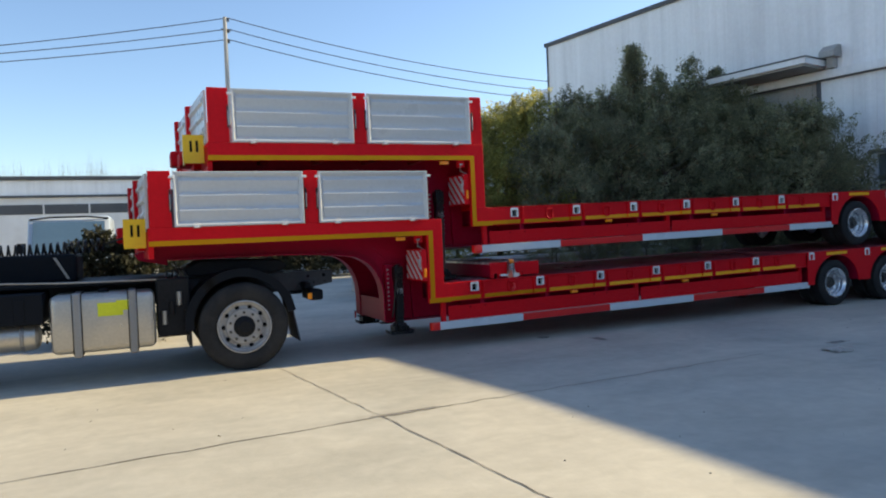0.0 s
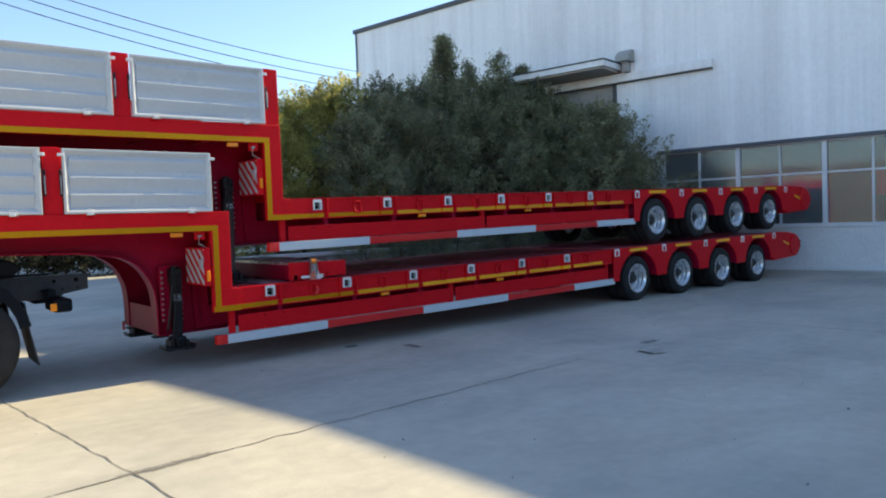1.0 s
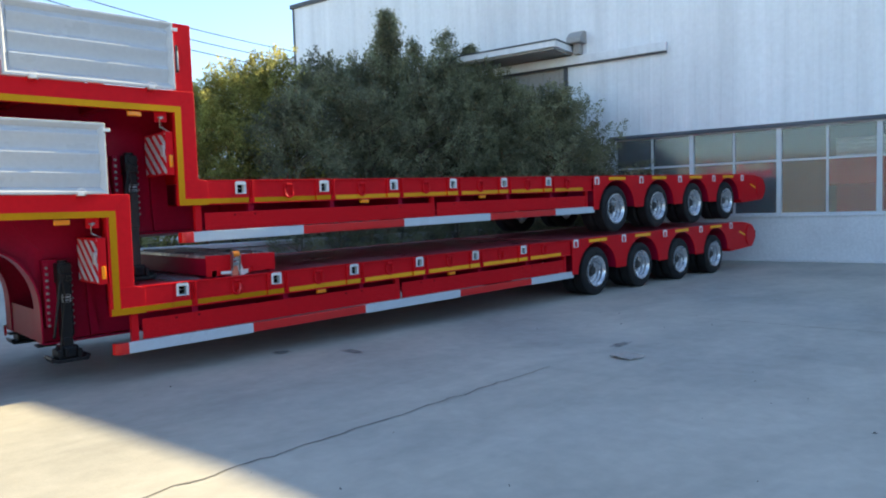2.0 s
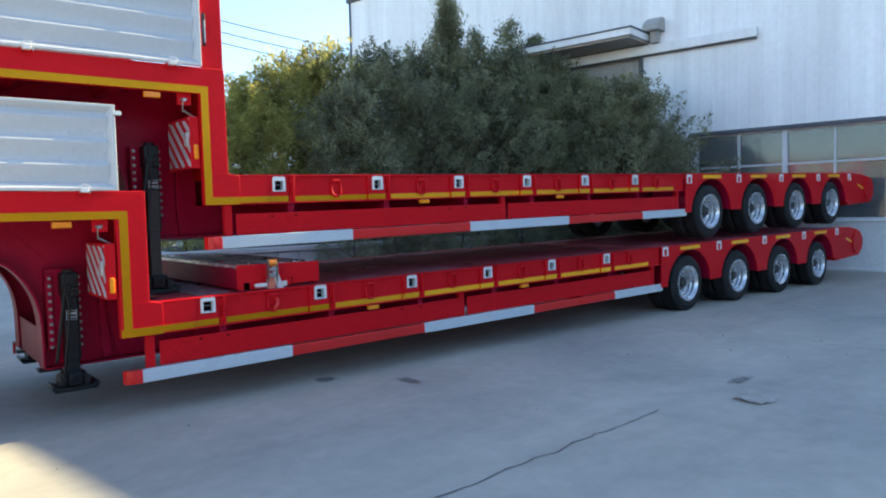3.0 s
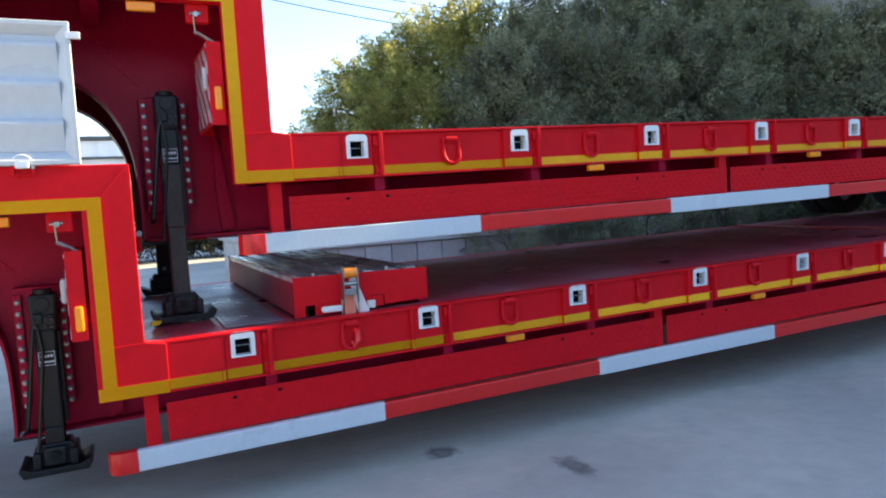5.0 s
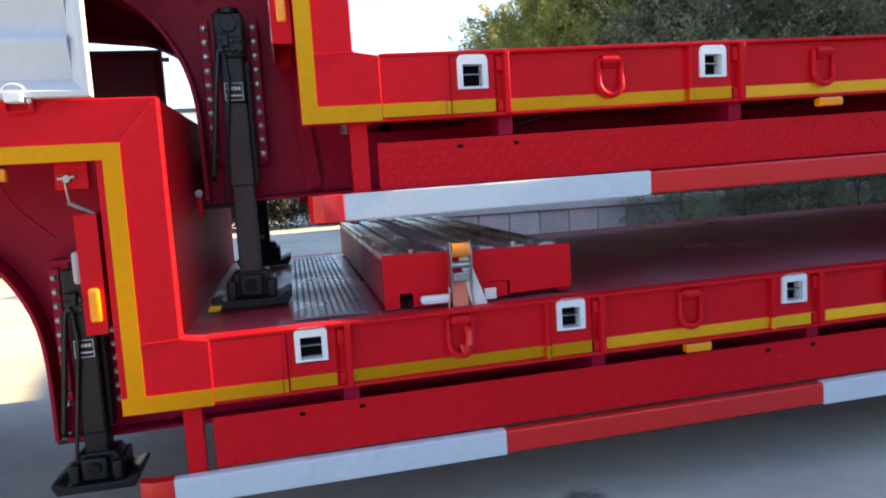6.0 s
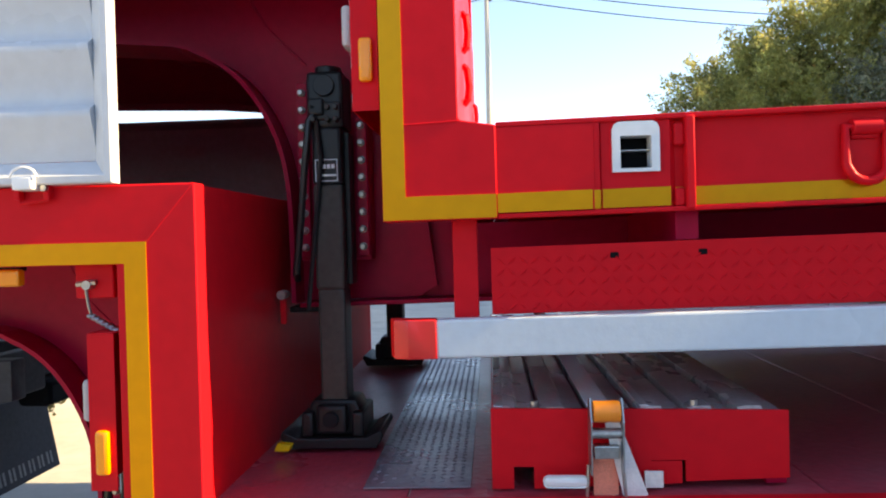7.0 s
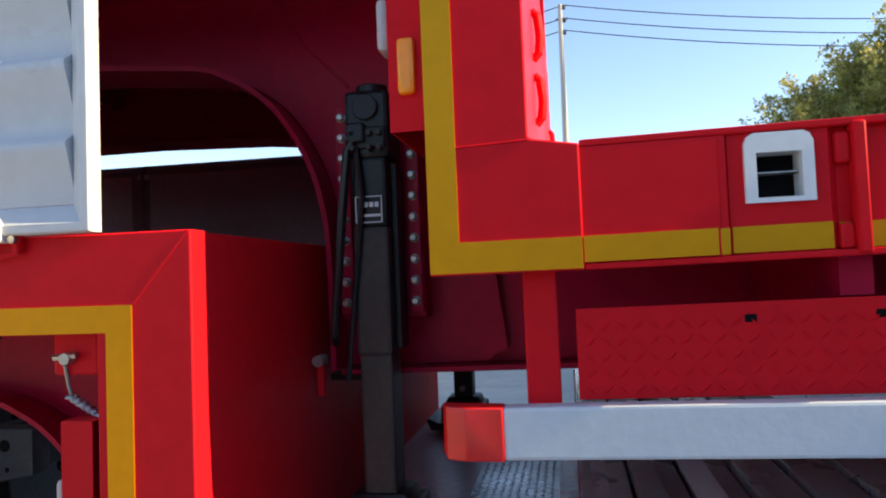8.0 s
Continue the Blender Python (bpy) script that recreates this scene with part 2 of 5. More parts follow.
def leaf_material(name, dark, light, thin=0.45):
    m = bpy.data.materials.new(name)
    m.use_nodes = True
    n, l = m.node_tree.nodes, m.node_tree.links
    p = n["Principled BSDF"]
    g = n.new("ShaderNodeNewGeometry")
    mix = n.new("ShaderNodeMix")
    mix.data_type = "RGBA"
    mix.inputs["A"].default_value, mix.inputs["B"].default_value = (*dark, 1), (*light, 1)
    l.new(g.outputs["Random Per Island"], mix.inputs["Factor"])
    nz = n.new("ShaderNodeTexNoise")
    nz.inputs["Scale"].default_value, nz.inputs["Detail"].default_value = 1.5, 3
    l.new(g.outputs["Position"], nz.inputs["Vector"])
    mr = n.new("ShaderNodeMapRange")
    mr.inputs["From Min"].default_value, mr.inputs["From Max"].default_value = 0.33, 0.67
    mr.inputs["To Min"].default_value, mr.inputs["To Max"].default_value = 0.5, 1.5
    l.new(nz.outputs["Fac"], mr.inputs["Value"])
    hv = n.new("ShaderNodeHueSaturation")
    l.new(mix.outputs["Result"], hv.inputs["Color"])
    l.new(mr.outputs["Result"], hv.inputs["Value"])
    l.new(hv.outputs["Color"], p.inputs["Base Color"])
    p.inputs["Roughness"].default_value = 0.55
    tr = n.new("ShaderNodeBsdfTranslucent")
    l.new(hv.outputs["Color"], tr.inputs["Color"])
    add = n.new("ShaderNodeMixShader")
    add.inputs["Fac"].default_value = thin
    l.new(p.outputs["BSDF"], add.inputs[1])
    l.new(tr.outputs["BSDF"], add.inputs[2])
    l.new(add.outputs["Shader"], n["Material Output"].inputs["Surface"])
    return m


LEAF = leaf_material("evergreen_leaf", (0.165, 0.172, 0.10), (0.31, 0.31, 0.178))
# lighter, yellower leaf: sunlight on the left trees is put into the colour
LEAF_LIT = leaf_material("sunlit_leaf_tint", (0.27, 0.26, 0.075), (0.52, 0.48, 0.15), 0.6)
# dull shrub leaf, darkened further for the deep shade beyond the truck
LEAF_DULL = leaf_material("darkened_shrub_leaf", (0.032, 0.036, 0.022), (0.08, 0.08, 0.046))

GLASS = bpy.data.materials.new("window_glass")
GLASS.use_nodes = True
gp = GLASS.node_tree.nodes["Principled BSDF"]
gp.inputs["Base Color"].default_value = (0.72, 0.78, 0.80, 1)
gp.inputs["Roughness"].default_value, gp.inputs["Transmission Weight"].default_value, gp.inputs["IOR"].default_value = 0.03, 0.9, 1.45
VANGLASS = material("blue_tinted_glass", (0.10, 0.17, 0.24), 0.06, vary=0.05, coat=0.6)


# ---------------------------------------------------------------- mesh tools
def box(bm, x0, x1, y0, y1, z0, z1, bev=0.0, seg=2):
    vs = [bm.verts.new(c) for c in ((x0, y0, z0), (x1, y0, z0), (x1, y1, z0), (x0, y1, z0), (x0, y0, z1), (x1, y0, z1), (x1, y1, z1), (x0, y1, z1))]
    fs = [bm.faces.new([vs[i] for i in f]) for f in ((3, 2, 1, 0), (4, 5, 6, 7), (0, 1, 5, 4), (1, 2, 6, 5), (2, 3, 7, 6), (3, 0, 4, 7))]
    if bev:
        es = list({e for f in fs for e in f.edges})
        bmesh.ops.bevel(bm, geom=es, offset=bev, segments=seg, affect="EDGES", profile=0.5)
    return bm


def prism(bm, pts, a, b, axis="y", bev=0.0):
    """A polygon pulled out along an axis. pts: (x, z) for y, (y, z) for x, (x, y) for z."""
    def at(p, d):
        return {"y": (p[0], d, p[1]), "x": (d, p[0], p[1]), "z": (p[0], p[1], d)}[axis]
    n = len(pts)
    lo, hi = [bm.verts.new(at(p, a)) for p in pts], [bm.verts.new(at(p, b)) for p in pts]
    fs = [bm.faces.new(lo), bm.faces.new(hi[::-1])]
    fs += [bm.faces.new((lo[(i + 1) % n], lo[i], hi[i], hi[(i + 1) % n])) for i in range(n)]
    bmesh.ops.recalc_face_normals(bm, faces=fs)
    if bev:
        bmesh.ops.bevel(bm, geom=list({e for f in fs for e in f.edges}), offset=bev, segments=2, affect="EDGES", profile=0.5)
    return bm


def turn(bm, profile, c, axis="y", seg=32):
    """A closed profile of (radius, along) turned round an axis through c."""
    rings = []
    for k in range(seg):
        a = 2 * math.pi * k / seg
        ca, sa = math.cos(a), math.sin(a)
        ring = []
        for r, h in profile:
            p = {"y": (r * ca, h, r * sa), "z": (r * ca, r * sa, h), "x": (h, r * ca, r * sa)}[axis]
            ring.append(bm.verts.new((c[0] + p[0], c[1] + p[1], c[2] + p[2])))
        rings.append(ring)
    n, fs = len(profile), []
    for k in range(seg):
        q, w = rings[k], rings[(k + 1) % seg]
        for i in range(n):
            j = (i + 1) % n
            if profile[i][0] < 1e-6 and profile[j][0] < 1e-6:
                continue
            fs.append(bm.faces.new((q[i], q[j], w[j], w[i])))
    bmesh.ops.remove_doubles(bm, verts=[v for r in rings for v in r], dist=1e-6)
    bmesh.ops.recalc_face_normals(bm, faces=[f for f in bm.faces])
    return bm


def rod(bm, c, r, h0, h1, axis="y", seg=20):
    return turn(bm, [(0, h0), (r * 0.94, h0), (r, h0 + min(0.06 * r, (h1 - h0) / 3)), (r, h1 - min(0.06 * r, (h1 - h0) / 3)), (r * 0.94, h1), (0, h1)], c, axis, seg)


def tube(bm, pts, r, seg=8, closed=False, taper=None):
    pts = [Vector(p) for p in pts]
    n, rings = len(pts), []
    up = Vector((0.13, 0.31, 0.94)).normalized()
    for i, p in enumerate(pts):
        d = (pts[(i + 1) % n] - pts[i - 1]) if closed else (pts[min(i + 1, n - 1)] - pts[max(i - 1, 0)])
        d = d.normalized() if d.length > 1e-9 else Vector((1, 0, 0))
        s = d.cross(up)
        s = s.normalized() if s.length > 1e-3 else d.orthogonal().normalized()
        u = s.cross(d).normalized()
        up = u
        rad = r if taper is None else r + (taper - r) * i / (n - 1)
        rings.append([bm.verts.new(p + rad * (math.cos(2 * math.pi * k / seg) * s + math.sin(2 * math.pi * k / seg) * u)) for k in range(seg)])
    for i in range(n if closed else n - 1):
        a, b = rings[i], rings[(i + 1) % n]
        for k in range(seg):
            bm.faces.new((a[k], a[(k + 1) % seg], b[(k + 1) % seg], b[k]))
    if not closed:
        bm.faces.new(rings[0][::-1]), bm.faces.new(rings[-1])
    return bm


def strip_plate(bm, line, y0, y1, t):
    """A bent plate of thickness t that follows the line of (x, z) and spans y0 to y1."""
    n = len(line)
    outer = []
    for i, (x, z) in enumerate(line):
        a, b = line[max(i - 1, 0)], line[min(i + 1, n - 1)]
        dx, dz = b[0] - a[0], b[1] - a[1]
        d = math.hypot(dx, dz)
        outer.append((x - dz / d * t, z + dx / d * t))
    for i in range(n - 1):
        p = [line[i], line[i + 1], outer[i + 1], outer[i]]
        prism(bm, p, y0, y1)
    bmesh.ops.remove_doubles(bm, verts=list(bm.verts), dist=1e-5)
    seen = {}
    for f in list(bm.faces):
        seen.setdefault(tuple(sorted(v.index for v in f.verts)), []).append(f)
    return bm


def finish(name, bm, mat, sharp=21):
    bm.normal_update()
    me = bpy.data.meshes.new(name)
    bm.to_mesh(me)
    bm.free()
    me.materials.append(mat)
    me.shade_smooth()
    me.set_sharp_from_angle(angle=radians(sharp))
    return me


def part(name, bm, mat, parent=None, label="", at=None, sharp=21):
    """One mesh object under a thing or a part; bm may also be a finished mesh that is shared."""
    me = finish(name, bm, mat, sharp) if isinstance(bm, bmesh.types.BMesh) else bm
    ob = new(name, me)
    if parent is not None:
        ob.parent = parent
    if at is not None:
        ob.matrix_basis = at if isinstance(at, Matrix) else Matrix.Translation(at)
    if label:
        tagged(ob, label)
    return ob


def thing(name, label, category, m=None, group="", kind=""):
    e = new(name)
    e.empty_display_size = 0.2
    if m is not None:
        e.matrix_basis = m
    return tagged(e, label, category, group, kind)


def B():
    return bmesh.new()


# ---------------------------------------------------------------- lowbed semi-trailers
W = 2.62                      # trailer width
DECK_Z, NECK_Z = 0.887, 1.754
PITCH = 1.04                  # spacing of pockets and ribs
AXLES = (7.575, 9.01, 10.46, 11.93)
DECK_END = 6.86


def rise(x):
    """The deck climbs a little towards the rear."""
    return 0.0122 * max(x, 0.0)


def bent(bm, far=False):
    for v in bm.verts:
        v.co.z += rise(v.co.x)
        if far:
            v.co.y = W - v.co.y
    if far:
        bmesh.ops.reverse_faces(bm, faces=list(bm.faces))
    return bm


def tp(name, bm, mat, parent, label="", far=False, sharp=21):
    return part(name, bent(bm, far), mat, parent, label, sharp=sharp)


def pocket_mesh():
    """White rim of a stake pocket, rounded at its top, round a square hole."""
    bm = B()
    o, i = 0.0605, 0.0398
    outer = [(-o, -0.069), (o, -0.069), (o, 0.042), (o - 0.006, 0.055), (o - 0.017, 0.061), (-o + 0.017, 0.061), (-o + 0.006, 0.055), (-o, 0.042)]
    inner = [(-i, -0.06), (i, -0.06), (i, 0.01), (i, 0.024), (i, 0.024), (-i, 0.024), (-i, 0.024), (-i, 0.01)]
    n = len(outer)
    rows = []
    for pts, y in ((outer, 0.0), (outer, -0.012), (inner, -0.012), (inner, 0.045)):
        rows.append([bm.verts.new((p[0], y, p[1])) for p in pts])
    for a, b in zip(rows, rows[1:]):
        for k in range(n):
            bm.faces.new((a[k], a[(k + 1) % n], b[(k + 1) % n], b[k]))
    bmesh.ops.remove_doubles(bm, verts=list(bm.verts), dist=1e-5)
    bmesh.ops.recalc_face_normals(bm, faces=list(bm.faces))
    return finish("pocket", bm, WHITE)


def ring_mesh():
    bm = B()
    w, h = 0.05, 0.14
    line = [(-w, -0.012, 0)] + [(-w, -0.016, -h + 0.045)] + [(w * math.cos(a), -0.022, -h + 0.045 + 0.045 * math.sin(a)) for a in np.linspace(math.pi * 1.1, math.pi * 1.9, 7)] + [(w, -0.016, -h + 0.045), (w, -0.012, 0)]
    tube(bm, line, 0.0125, 8, closed=True)
    return finish("lashing_ring", bm, RED, 60)


def lug_mesh():
    bm = B()
    rod(bm, (0, -0.012, 0.0), 0.021, -0.036, 0.036, "x", 18)
    box(bm, -0.034, 0.034, -0.012, 0.004, -0.03, 0.02, 0.005)
    return finish("ring_lug", bm, RED)


POCKET, RING, LUG = pocket_mesh(), ring_mesh(), lug_mesh()
bm = B()
box(bm, -0.041, 0.041, 0.045, 0.05, -0.062, 0.026)
HOLE_BACK = finish("pocket_back", bm, HOLE)
bm = B()
box(bm, -0.0398, 0.0398, 0.006, 0.044, -0.014, -0.0105, 0.001)
POCKET_BAR = finish("pocket_bar", bm, ZINC)


def tyre_mesh(R, w, rim_r, name, grooves=4):
    bm = B()
    prof = [(rim_r, 0.012), (rim_r + 0.02, 0.0), (rim_r + (R - rim_r) * 0.45, -0.012), (R - 0.045, -0.002), (R - 0.012, 0.014), (R, 0.03)]
    for k in range(grooves):
        a = 0.03 + (w - 0.06) * (k + 0.6) / (grooves + 0.2)
        prof += [(R, a - 0.006), (R - 0.012, a - 0.004), (R - 0.012, a + 0.004), (R, a + 0.006)]
    prof += [(R, w - 0.03), (R - 0.012, w - 0.014), (R - 0.045, w + 0.002), (rim_r + (R - rim_r) * 0.45, w + 0.012), (rim_r + 0.02, w), (rim_r, w - 0.012)]
    turn(bm, prof, (0, 0, 0), "y", 44)
    return finish(name, bm, RUBBER, 40)


def trailer_rim_mesh():
    """Deep silver outer rim of a dual wheel; the face lies well inside."""
    bm = B()
    prof = [(0.262, 0.0), (0.262, -0.012), (0.25, -0.014), (0.243, 0.0), (0.236, 0.018), (0.222, 0.03), (0.218, 0.07), (0.205, 0.085), (0.2, 0.13), (0.17, 0.142), (0.13, 0.135),
            (0.095, 0.128), (0.095, 0.15), (0.2, 0.165), (0.24, 0.15), (0.262, 0.1)]
    turn(bm, prof, (0, 0, 0), "y", 40)
    return finish("rim", bm, RIM, 30)


def piece_ring(name, mesh, parent, radius, n, half=0.5):
    """Equal small pieces set round a wheel's axle."""
    for k in range(n):
        a = 2 * math.pi * (k + half) / n
        part(name, mesh, None, parent, at=(radius * math.cos(a), 0, radius * math.sin(a)))


def hub_mesh(r, y0, y1, name, mat):
    bm = B()
    turn(bm, [(0, y0), (r * 0.55, y0), (r * 0.62, y0 + 0.012), (r * 0.62, y0 + 0.03), (r * 0.9, y0 + 0.045), (r, y0 + 0.06), (r, y1), (0, y1)], (0, 0, 0), "y", 24)
    return finish(name, bm, mat)


T_TYRE, T_RIM = tyre_mesh(0.405, 0.22, 0.258, "tyre"), trailer_rim_mesh()
T_NUT, T_HUB = finish("wheel_nut", rod(B(), (0, 0, 0), 0.013, 0.112, 0.15, "y", 6), ZINC), hub_mesh(0.105, 0.055, 0.16, "hub", HUB)


def board_sheet(x0, x1, z0, z1, mat):
    """Pressed side board: border frame, and a sheet with three raised corrugations."""
    frame_bm, sheet = B(), B()
    b, rows = 0.06, []
    for d, y in ((0.004, 0.042), (0.0, 0.038), (0.0, 0.004), (0.004, 0.0), (0.02, 0.0), (b - 0.012, 0.02), (b, 0.032)):
        rows.append([frame_bm.verts.new(c) for c in ((x0 + d, y, z0 + d), (x1 - d, y, z0 + d), (x1 - d, y, z1 - d), (x0 + d, y, z1 - d))])
    for r, q in zip(rows, rows[1:]):
        for k in range(4):
            frame_bm.faces.new((r[k], r[(k + 1) % 4], q[(k + 1) % 4], q[k]))
    prof, h = [], (z1 - z0 - 2 * b)
    zz = z0 + b
    for k in range(3):
        s = zz + h * (k + 0.16) / 3
        prof += [(0.033, zz + h * k / 3 + 0.001), (0.032, s), (0.021, s + 0.045), (0.008, s + 0.085), (0.0055, s + 0.1), (0.009, s + 0.107), (0.026, s + 0.118), (0.033, s + 0.126)]
    prof.append((0.033, zz + h))
    n = len(prof)
    full = prof + [(0.0405, z) for y, z in prof[::-1]]
    prism(sheet, full, x0 + b - 0.002, x1 - b + 0.002, "x")
    return frame_bm, sheet


def tread_plate(bm, x0, x1, y, z0, z1, step=0.031):
    """Raised lozenges of a chequer plate that faces -y."""
    nx, nz = int((x1 - x0) / step), int((z1 - z0) / step)
    for i in range(nx):
        for k in range(nz):
            cx, cz = x0 + step * (i + 0.5), z0 + step * (k + 0.5)
            s = 1 if (i + k) % 2 else -1
            ux, uz = 0.0148, s * 0.0125
            px, pz = -uz * 0.27, ux * 0.27
            q = [(cx - ux, cz - uz), (cx + px, cz + pz), (cx + ux, cz + uz), (cx - px, cz - pz)]
            lo = [bm.verts.new((a, y, b)) for a, b in q]
            top = bm.verts.new((cx, y - 0.0046, cz))
            for m in range(4):
                bm.faces.new((lo[m], lo[(m + 1) % 4], top))
    bmesh.ops.recalc_face_normals(bm, faces=list(bm.faces))
    return bm


ARCH = [(-1.06, 1.302), (-1.005, 1.289), (-0.955, 1.271), (-0.908, 1.248), (-0.865, 1.221), (-0.826, 1.189), (-0.790, 1.152), (-0.757, 1.109), (-0.727, 1.061), (-0.699, 1.007), (-0.675, 0.948), (-0.657, 0.884), (-0.645, 0.815), (-0.638, 0.745), (-0.635, 0.675), (-0.633, 0.55), (-0.633, 0.372)]


def housing(xp):
    """Pressed cover round one stake pocket, with a square hole through it."""
    bm, rows = B(), []
    for w, z0, z1, y in ((0.105, 0.648, DECK_Z - 0.012, 0.034), (0.088, 0.648, DECK_Z - 0.012, 0.016), (0.044, 0.747, 0.852, 0.016), (0.044, 0.747, 0.852, 0.034)):
        rows.append([bm.verts.new(c) for c in ((xp - w, y, z0), (xp + w, y, z0), (xp + w, y, z1), (xp - w, y, z1))])
    for a, b in zip(rows, rows[1:]):
        for k in range(4):
            bm.faces.new((a[k], a[(k + 1) % 4], b[(k + 1) % 4], b[k]))
    bmesh.ops.recalc_face_normals(bm, faces=list(bm.faces))
    if sum(f.normal.y * f.calc_area() for f in bm.faces if abs(f.normal.y) > 0.9) > 0:
        bmesh.ops.reverse_faces(bm, faces=list(bm.faces))
    return bm


BOLT = finish("bolt", turn(B(), [(0, 0.0), (0.008, 0.0), (0.0115, 0.004), (0.012, 0.014), (0.0138, 0.0145), (0.0138, 0.03), (0, 0.03)], (0, 0, 0), "y", 10), DULL_ZINC)
SMALL_BOLT = finish("bolt", turn(B(), [(0, 0.0), (0.007, 0.0), (0.009, 0.004), (0.009, 0.03), (0, 0.03)], (0, 0, 0), "y", 10), DUSTY)


def landing_gear(parent, far, foot_z):
    """Telescopic leg bolted to the beam: bolt plates, outer tube, inner tube, foot, hose, plate."""
    x, y0 = LEG_X, 0.485
    top = 1.16 if foot_z < 0 else 1.13
    def mk(name, bm, mat, par, label=""):
        return tp(name, bm, mat, par, label, far)
    bm = box(B(), x - 0.062, x + 0.062, y0, y0 + 0.14, top - 0.19, top, 0.012)
    box(bm, x - 0.051, x + 0.051, y0 + 0.004, y0 + 0.13, 0.78, top - 0.185, 0.012)
    rod(bm, (x, y0 + 0.07, 0), 0.045, top - 0.005, top + 0.025, "z")
    rod(bm, (x, 0, top - 0.05), 0.036, y0 - 0.014, y0 + 0.02, "y")
    box(bm, x - 0.055, x + 0.055, y0 - 0.012, y0 + 0.01, top - 0.165, top - 0.105, 0.006)
    leg = mk("landing_leg", bm, BLACK, parent, "black steel telescopic support leg")
    for zb in (top - 0.125, top - 0.165):
        for xb in (-0.035, 0.012, 0.04):
            part("bolt", SMALL_BOLT, None, leg, at=(x + xb, W - y0 + 0.03 if far else y0 - 0.03, zb))
    mk("lower_tube", box(B(), x - 0.0505, x + 0.0505, y0 + 0.0045, y0 + 0.13, 0.425, 0.782, 0.012), DUSTY if foot_z < 0 else BLACK, leg)
    mk("inner_tube", box(B(), x - 0.046, x + 0.046, y0 + 0.012, y0 + 0.122, foot_z + 0.07, 0.43, 0.01), DUSTY if foot_z < 0 else BLACK, leg)
    mk("side_guide", box(B(), x + 0.05, x + 0.068, y0 + 0.05, y0 + 0.13, 0.44, top - 0.2, 0.004), BLACK, leg)
    bm = prism(B(), [(x + a, foot_z + b) for a, b in ((-0.15, 0), (0.15, 0), (0.172, 0.04), (0.165, 0.058), (0.145, 0.05), (0.115, 0.034), (-0.115, 0.034), (-0.145, 0.05), (-0.165, 0.058), (-0.172, 0.04))], y0 - 0.055, y0 + 0.195, "y", 0.005)
    prism(bm, [(x + a, foot_z + b) for a, b in ((-0.1, 0.03), (0.1, 0.03), (0.098, 0.095), (0.075, 0.15), (-0.075, 0.15), (-0.098, 0.095))], y0 + 0.0, y0 + 0.14, "y", 0.012)
    for s in (-1, 1):
        box(bm, x + s * 0.085 - 0.02, x + s * 0.085 + 0.02, y0 - 0.035, y0 + 0.175, foot_z + 0.032, foot_z + 0.115, 0.01)
    box(bm, x - 0.05, x + 0.05, y0 - 0.045, y0 + 0.0, foot_z + 0.045, foot_z + 0.14, 0.012)
    foot = mk("foot", bm, BLACK, leg, "black cast foot with sloping sides")
    bm = rod(B(), (x, 0, foot_z + 0.095), 0.026, y0 - 0.06, y0 - 0.04, "y", 20)
    mk("foot_pin", bm, CHASSIS, foot)
    for s in (-1, 1):
        bm = box(B(), -0.475 + s * 0.104 - 0.02, -0.475 + s * 0.104 + 0.02, 0.618, 0.64, 0.535, top - 0.005, 0.004)
        plate = mk("bolt_plate", bm, RED_IN, leg)
        for k in range(10):
            part("bolt", BOLT, None, plate, at=(-0.475 + s * 0.104, W - 0.594 if far else 0.594, top - 0.592 + 0.061 * k))
    bm = B()
    tube(bm, [(x - 0.025, y0 - 0.012, top - 0.13), (x - 0.05, y0 - 0.02, top - 0.17), (x - 0.07, y0 - 0.016, top - 0.32), (x - 0.092, y0 - 0.004, top - 0.5), (x - 0.116, y0 + 0.01, top - 0.68), (x - 0.117, y0 + 0.03, top - 0.70)], 0.0125)
    tube(bm, [(x - 0.03, y0 - 0.01, top - 0.15), (x - 0.015, y0 - 0.014, top - 0.3), (x - 0.045, y0 - 0.008, top - 0.55), (x - 0.075, y0 - 0.004, top - 0.8)], 0.008)
    mk("hose", bm, HOSE, leg)
    bm = B()
    mk("valve_block", box(B(), x - 0.052, x + 0.0, y0 - 0.03, y0 + 0.002, top - 0.15, top - 0.095, 0.007), BLACK, leg)
    if far:
        mk("foot_screw", rod(B(), (x, 0, foot_z + 0.19), 0.014, y0 + 0.138, y0 + 0.15, "y", 12), ZINC, foot, "bright screw head")
    elif foot_z < 0:
        mk("foot_tab", prism(B(), [(x - 0.185, foot_z), (x - 0.135, foot_z), (x - 0.125, foot_z + 0.022), (x - 0.175, foot_z + 0.026)], y0 - 0.085, y0 - 0.04, "y", 0.004), YELLOW, foot, "small yellow tab")
    zc = top - 0.333
    for a in ((x - 0.038, x + 0.038, zc + 0.034, zc + 0.037), (x - 0.038, x + 0.038, zc - 0.037, zc - 0.034), (x - 0.038, x - 0.035, zc - 0.034, zc + 0.034), (x + 0.035, x + 0.038, zc - 0.034, zc + 0.034),
              (x - 0.033, x + 0.033, zc - 0.02, zc - 0.013)):
        box(bm, a[0], a[1], y0 - 0.0035, y0 - 0.0005, a[2], a[3])
    for k in range(4):
        box(bm, x - 0.028 + 0.015 * k, x - 0.017 + 0.015 * k, y0 - 0.0035, y0 - 0.0005, zc + 0.006, zc + 0.02)
    mk("maker_plate", bm, WHITE_TAPE, leg, "small pale rectangular plate on the black leg")


